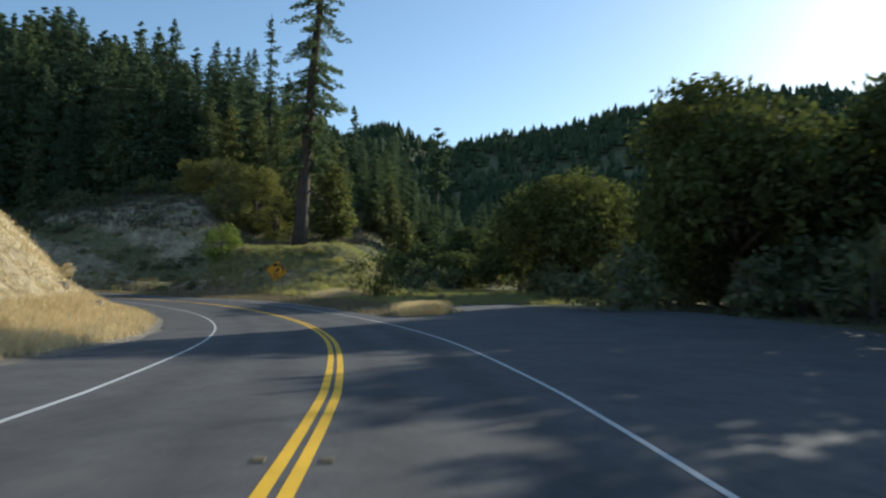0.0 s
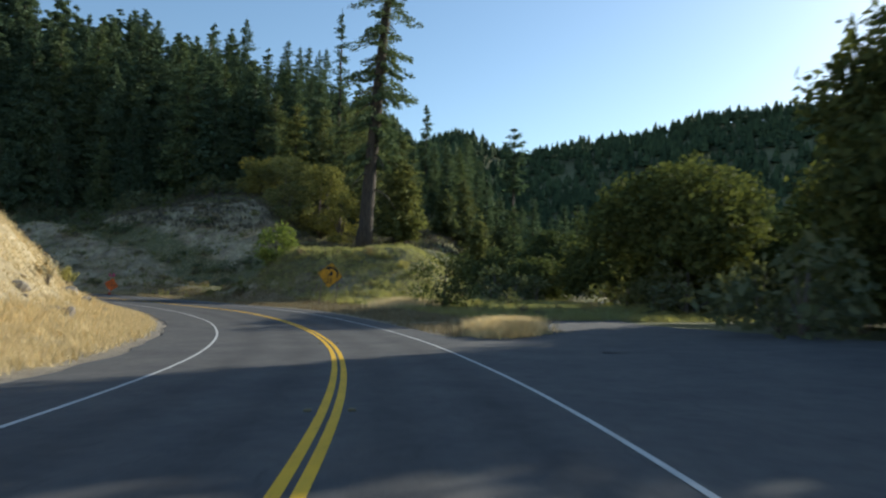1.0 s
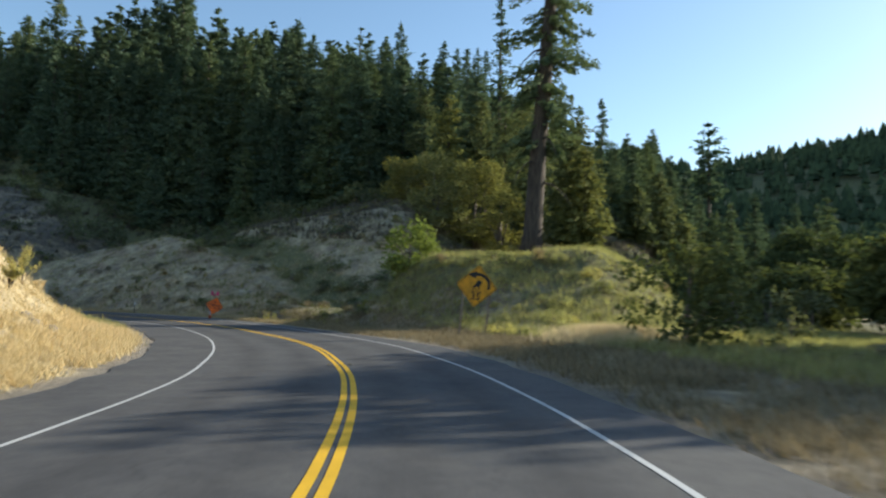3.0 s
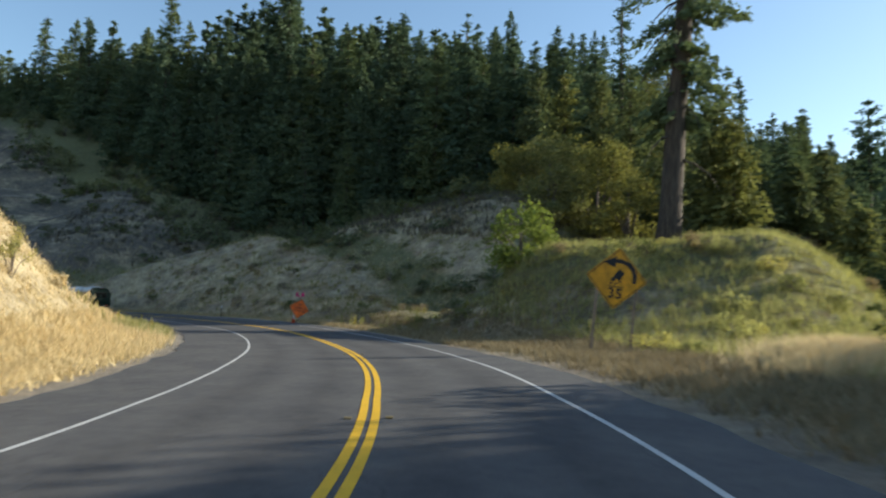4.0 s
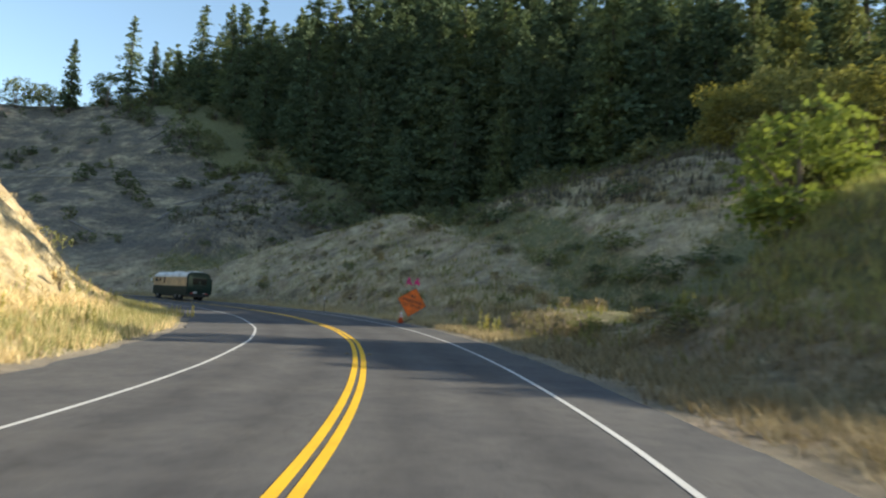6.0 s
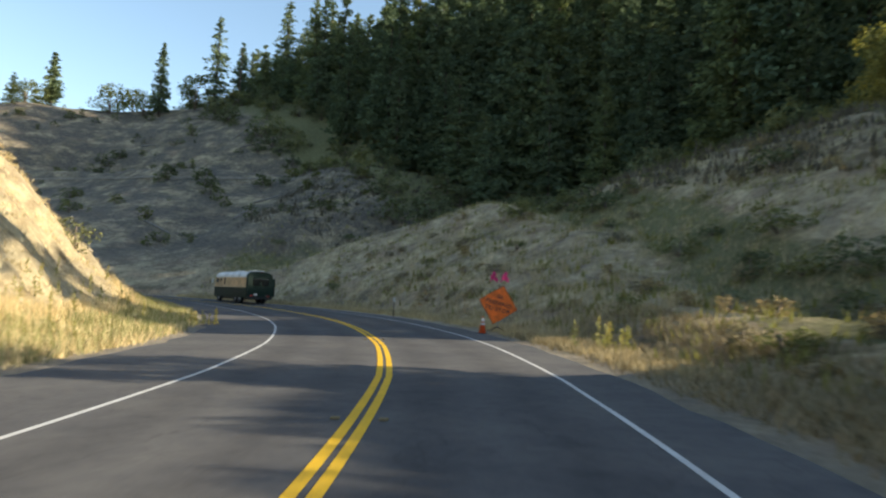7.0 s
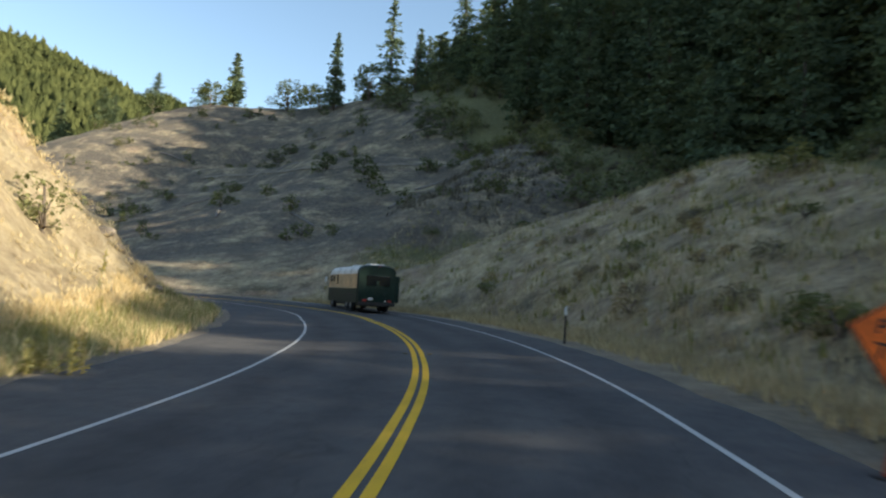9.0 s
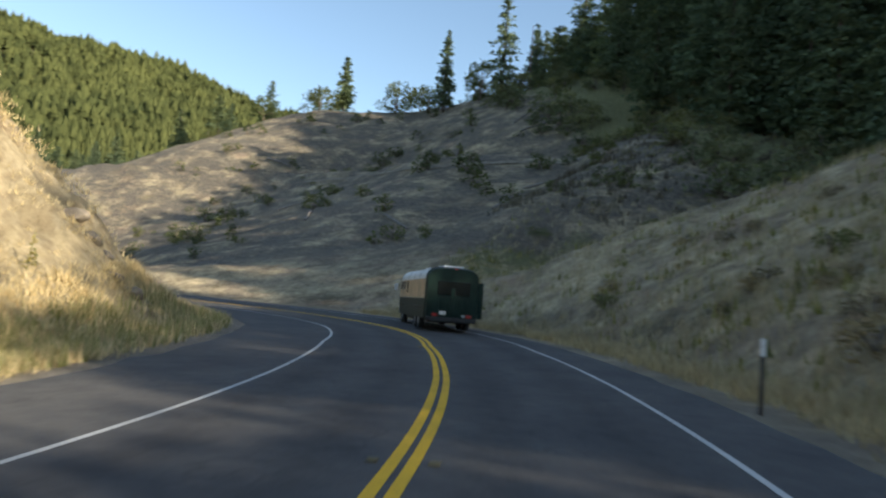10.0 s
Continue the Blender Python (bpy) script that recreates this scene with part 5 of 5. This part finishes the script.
rng = random.Random(31)
weeds = [weed(-41.9 + rng.uniform(-0.9, 0.9), 89.3 + rng.uniform(-0.6, 0.9), rng.uniform(0.6, 1.1), 200 + k) for k in range(8)]
places = [(-59.3 + rng.uniform(-0.8, 0.5), 83.6 + rng.uniform(-0.7, 0.4)) for k in range(12)]
for k in range(90):
    j = int(np.searchsorted(LS, rng.uniform(82, 130) + S0))
    p = LINE[j] - LN[j] * rng.uniform(7.6, 12.0)
    places.append((float(p[0]), float(p[1])))
for x, y in places:
    sc = rng.uniform(0.4, 0.95)
    tagged(copy_thing(weeds[rng.randrange(8)], pose(x, y, ground_z(x, y), rng.uniform(-8, 8), rng.uniform(-8, 8), rng.uniform(0, 360)) @ Matrix.Diagonal((sc, sc, sc, 1))), "yellow-green weed stalk in the dry bank grass", group="bank weeds")


# ---- dry bushes and rocks on the cut bank ----
def dry_bush(x, y, h, w, seed, mat, label):
    """Many thin upswept stems, each with a feathery spray of small leaves."""
    rng = random.Random(seed)
    e = thing("dry_bush", x, y, ground_z(x, y), label, "bush", "bank bushes")
    nr = np.random.default_rng(seed)
    for k in range(14):
        a, f = rng.uniform(0, 6.283), rng.random()
        tip = Vector((math.cos(a) * w * 0.5 * f, math.sin(a) * w * 0.5 * f, h * rng.uniform(0.6, 1.0) * (1.05 - 0.3 * f)))
        mid = Vector((tip.x * 0.35, tip.y * 0.35, tip.z * 0.55))
        bm = bmesh.new()
        tube(bm, [(0, 0, -0.15), tuple(mid), tuple(tip)], [0.02, 0.014, 0.006], 4)
        stem = part("stem", bm, PALE_BARK, e)
        n = 70
        u = nr.random(n) ** 0.7
        c = np.array(mid)[None] * (1 - u[:, None]) + np.array(tip)[None] * u[:, None] + nr.normal(0, 0.07 * h / 1.6, (n, 3))
        d = nr.normal(size=(n, 3)) + (0, 0, 0.8)
        d /= np.linalg.norm(d, axis=1)[:, None]
        sd = np.cross(d, nr.normal(size=(n, 3)))
        sd /= np.linalg.norm(sd, axis=1)[:, None]
        ln = nr.uniform(0.05, 0.13, n)[:, None]
        V = np.stack([c, c + d * ln * 0.5 + sd * ln * 0.28, c + d * ln, c + d * ln * 0.5 - sd * ln * 0.28], 1).reshape(-1, 3)
        part("leaves", fast_mesh("leaves", V, np.arange(len(V)).reshape(-1, 4), mat), None, e)
    return e


for k, (x, y, h, w) in enumerate(((-36.9, 61.2, 1.9, 1.8), (-22.3, 42.4, 1.3, 1.3), (-27.6, 51.6, 1.5, 1.4), (-41.5, 66.0, 1.1, 1.2), (-33.0, 57.5, 1.0, 1.0), (-52.0, 74.5, 1.0, 1.1))):
    dry_bush(x, y, h, w, 400 + k, STRAW if k % 2 else WEED, "feathery dry bush on the grassy cut bank")
leafy_tree("shrub", -75.0, 81.2, 2.4, 2.4, 420, "grey-green shrub on top of the cut bank", LEAF_OLIVE, "shrub", "bank bushes", stem=0.08, leaf=0.10, per=150, n=20)

ROCK = paint_rock()


def rock(x, y, size, seed, flat=0.6):
    rng = random.Random(seed)
    bm = bmesh.new()
    bmesh.ops.create_icosphere(bm, subdivisions=2, radius=1.0)
    axes = [(Vector((rng.uniform(-1, 1), rng.uniform(-1, 1), rng.uniform(-0.6, 1))).normalized(), rng.uniform(0.55, 0.9)) for _ in range(11)]
    for v in bm.verts:
        for ax, lim in axes:
            over = v.co.dot(ax) - lim
            if over > 0:
                v.co -= ax * over
        v.co = Vector((v.co.x * size * 1.2, v.co.y * size, v.co.z * size * flat))
    me = mesh_of("rock", bm, ROCK)
    ob = new("rock", me)
    ob.matrix_basis = pose(x, y, ground_z(x, y) + 0.05 * size, rng.uniform(-25, 25), rng.uniform(-25, 25), rng.uniform(0, 360))
    return tagged(ob, "grey-brown rock showing through the bank grass", "rock", "bank rocks")


rng = random.Random(77)
for cx, cy, n in ((-23.0, 45.6, 9), (-19.6, 37.4, 8), (-30, 54.5, 6), (-80, 84.5, 6), (-44, 68.6, 4)):
    for k in range(n):
        rock(cx + rng.uniform(-1.3, 1.3), cy + rng.uniform(-1.5, 1.5), rng.uniform(0.15, 0.5), rng.randrange(9999))

# pale cut of an old track along the far slope
V, n = [], 90
for k in range(n):
    y = 93 + 36 * k / (n - 1)
    xs = np.linspace(-112, -205, 500)
    level = 20.2 + 0.35 * math.sin(k * 0.11)
    x = float(xs[np.argmax(height(xs, xs * 0 + y) > level)])
    half = 0.34 + 0.14 * math.sin(k * 1.3) * math.sin(k * 0.37)
    V += [(x + half, y - half * 0.5, level - half * 0.7 + 0.2), (x - half, y + half * 0.5, level + half * 0.7 + 0.2)]
F = [(2 * k, 2 * k + 1, 2 * k + 3, 2 * k + 2) for k in range(n - 1)]
tagged(new("track", fast_mesh("track", np.array(V), np.array(F), TRACK_SOIL)), "pale earth cut of an old track on the slope", "track", kind="structure")


# ---- raised markers beside the centre line ----
def stud(s_at, d):
    j = int(np.searchsorted(LS, s_at + S0))
    p = LINE[j] + LN[j] * d
    e = thing("road_stud", float(p[0]), float(p[1]), float(LZ[j] + LB[j] * d) + 0.002, "small yellow reflective stud beside the centre line", "road stud", "centre line studs", rz=math.degrees(math.atan2(-LT[j, 0], LT[j, 1])))
    bm = bmesh.new()
    box(bm, (0.11, 0.11, 0.022), pose(0, 0, 0.011), 0.006)
    part("body", bm, STUD, e)
    bm = bmesh.new()
    box(bm, (0.09, 0.012, 0.014), pose(0, -0.054, 0.010, 30), 0.002)
    part("reflector", bm, STUD, e)


for s_at in (7.5, 22, 37, 57.5, 72, 87, 102, 116.5, 131):
    for d in (-0.30, 0.30):
        stud(s_at, d)
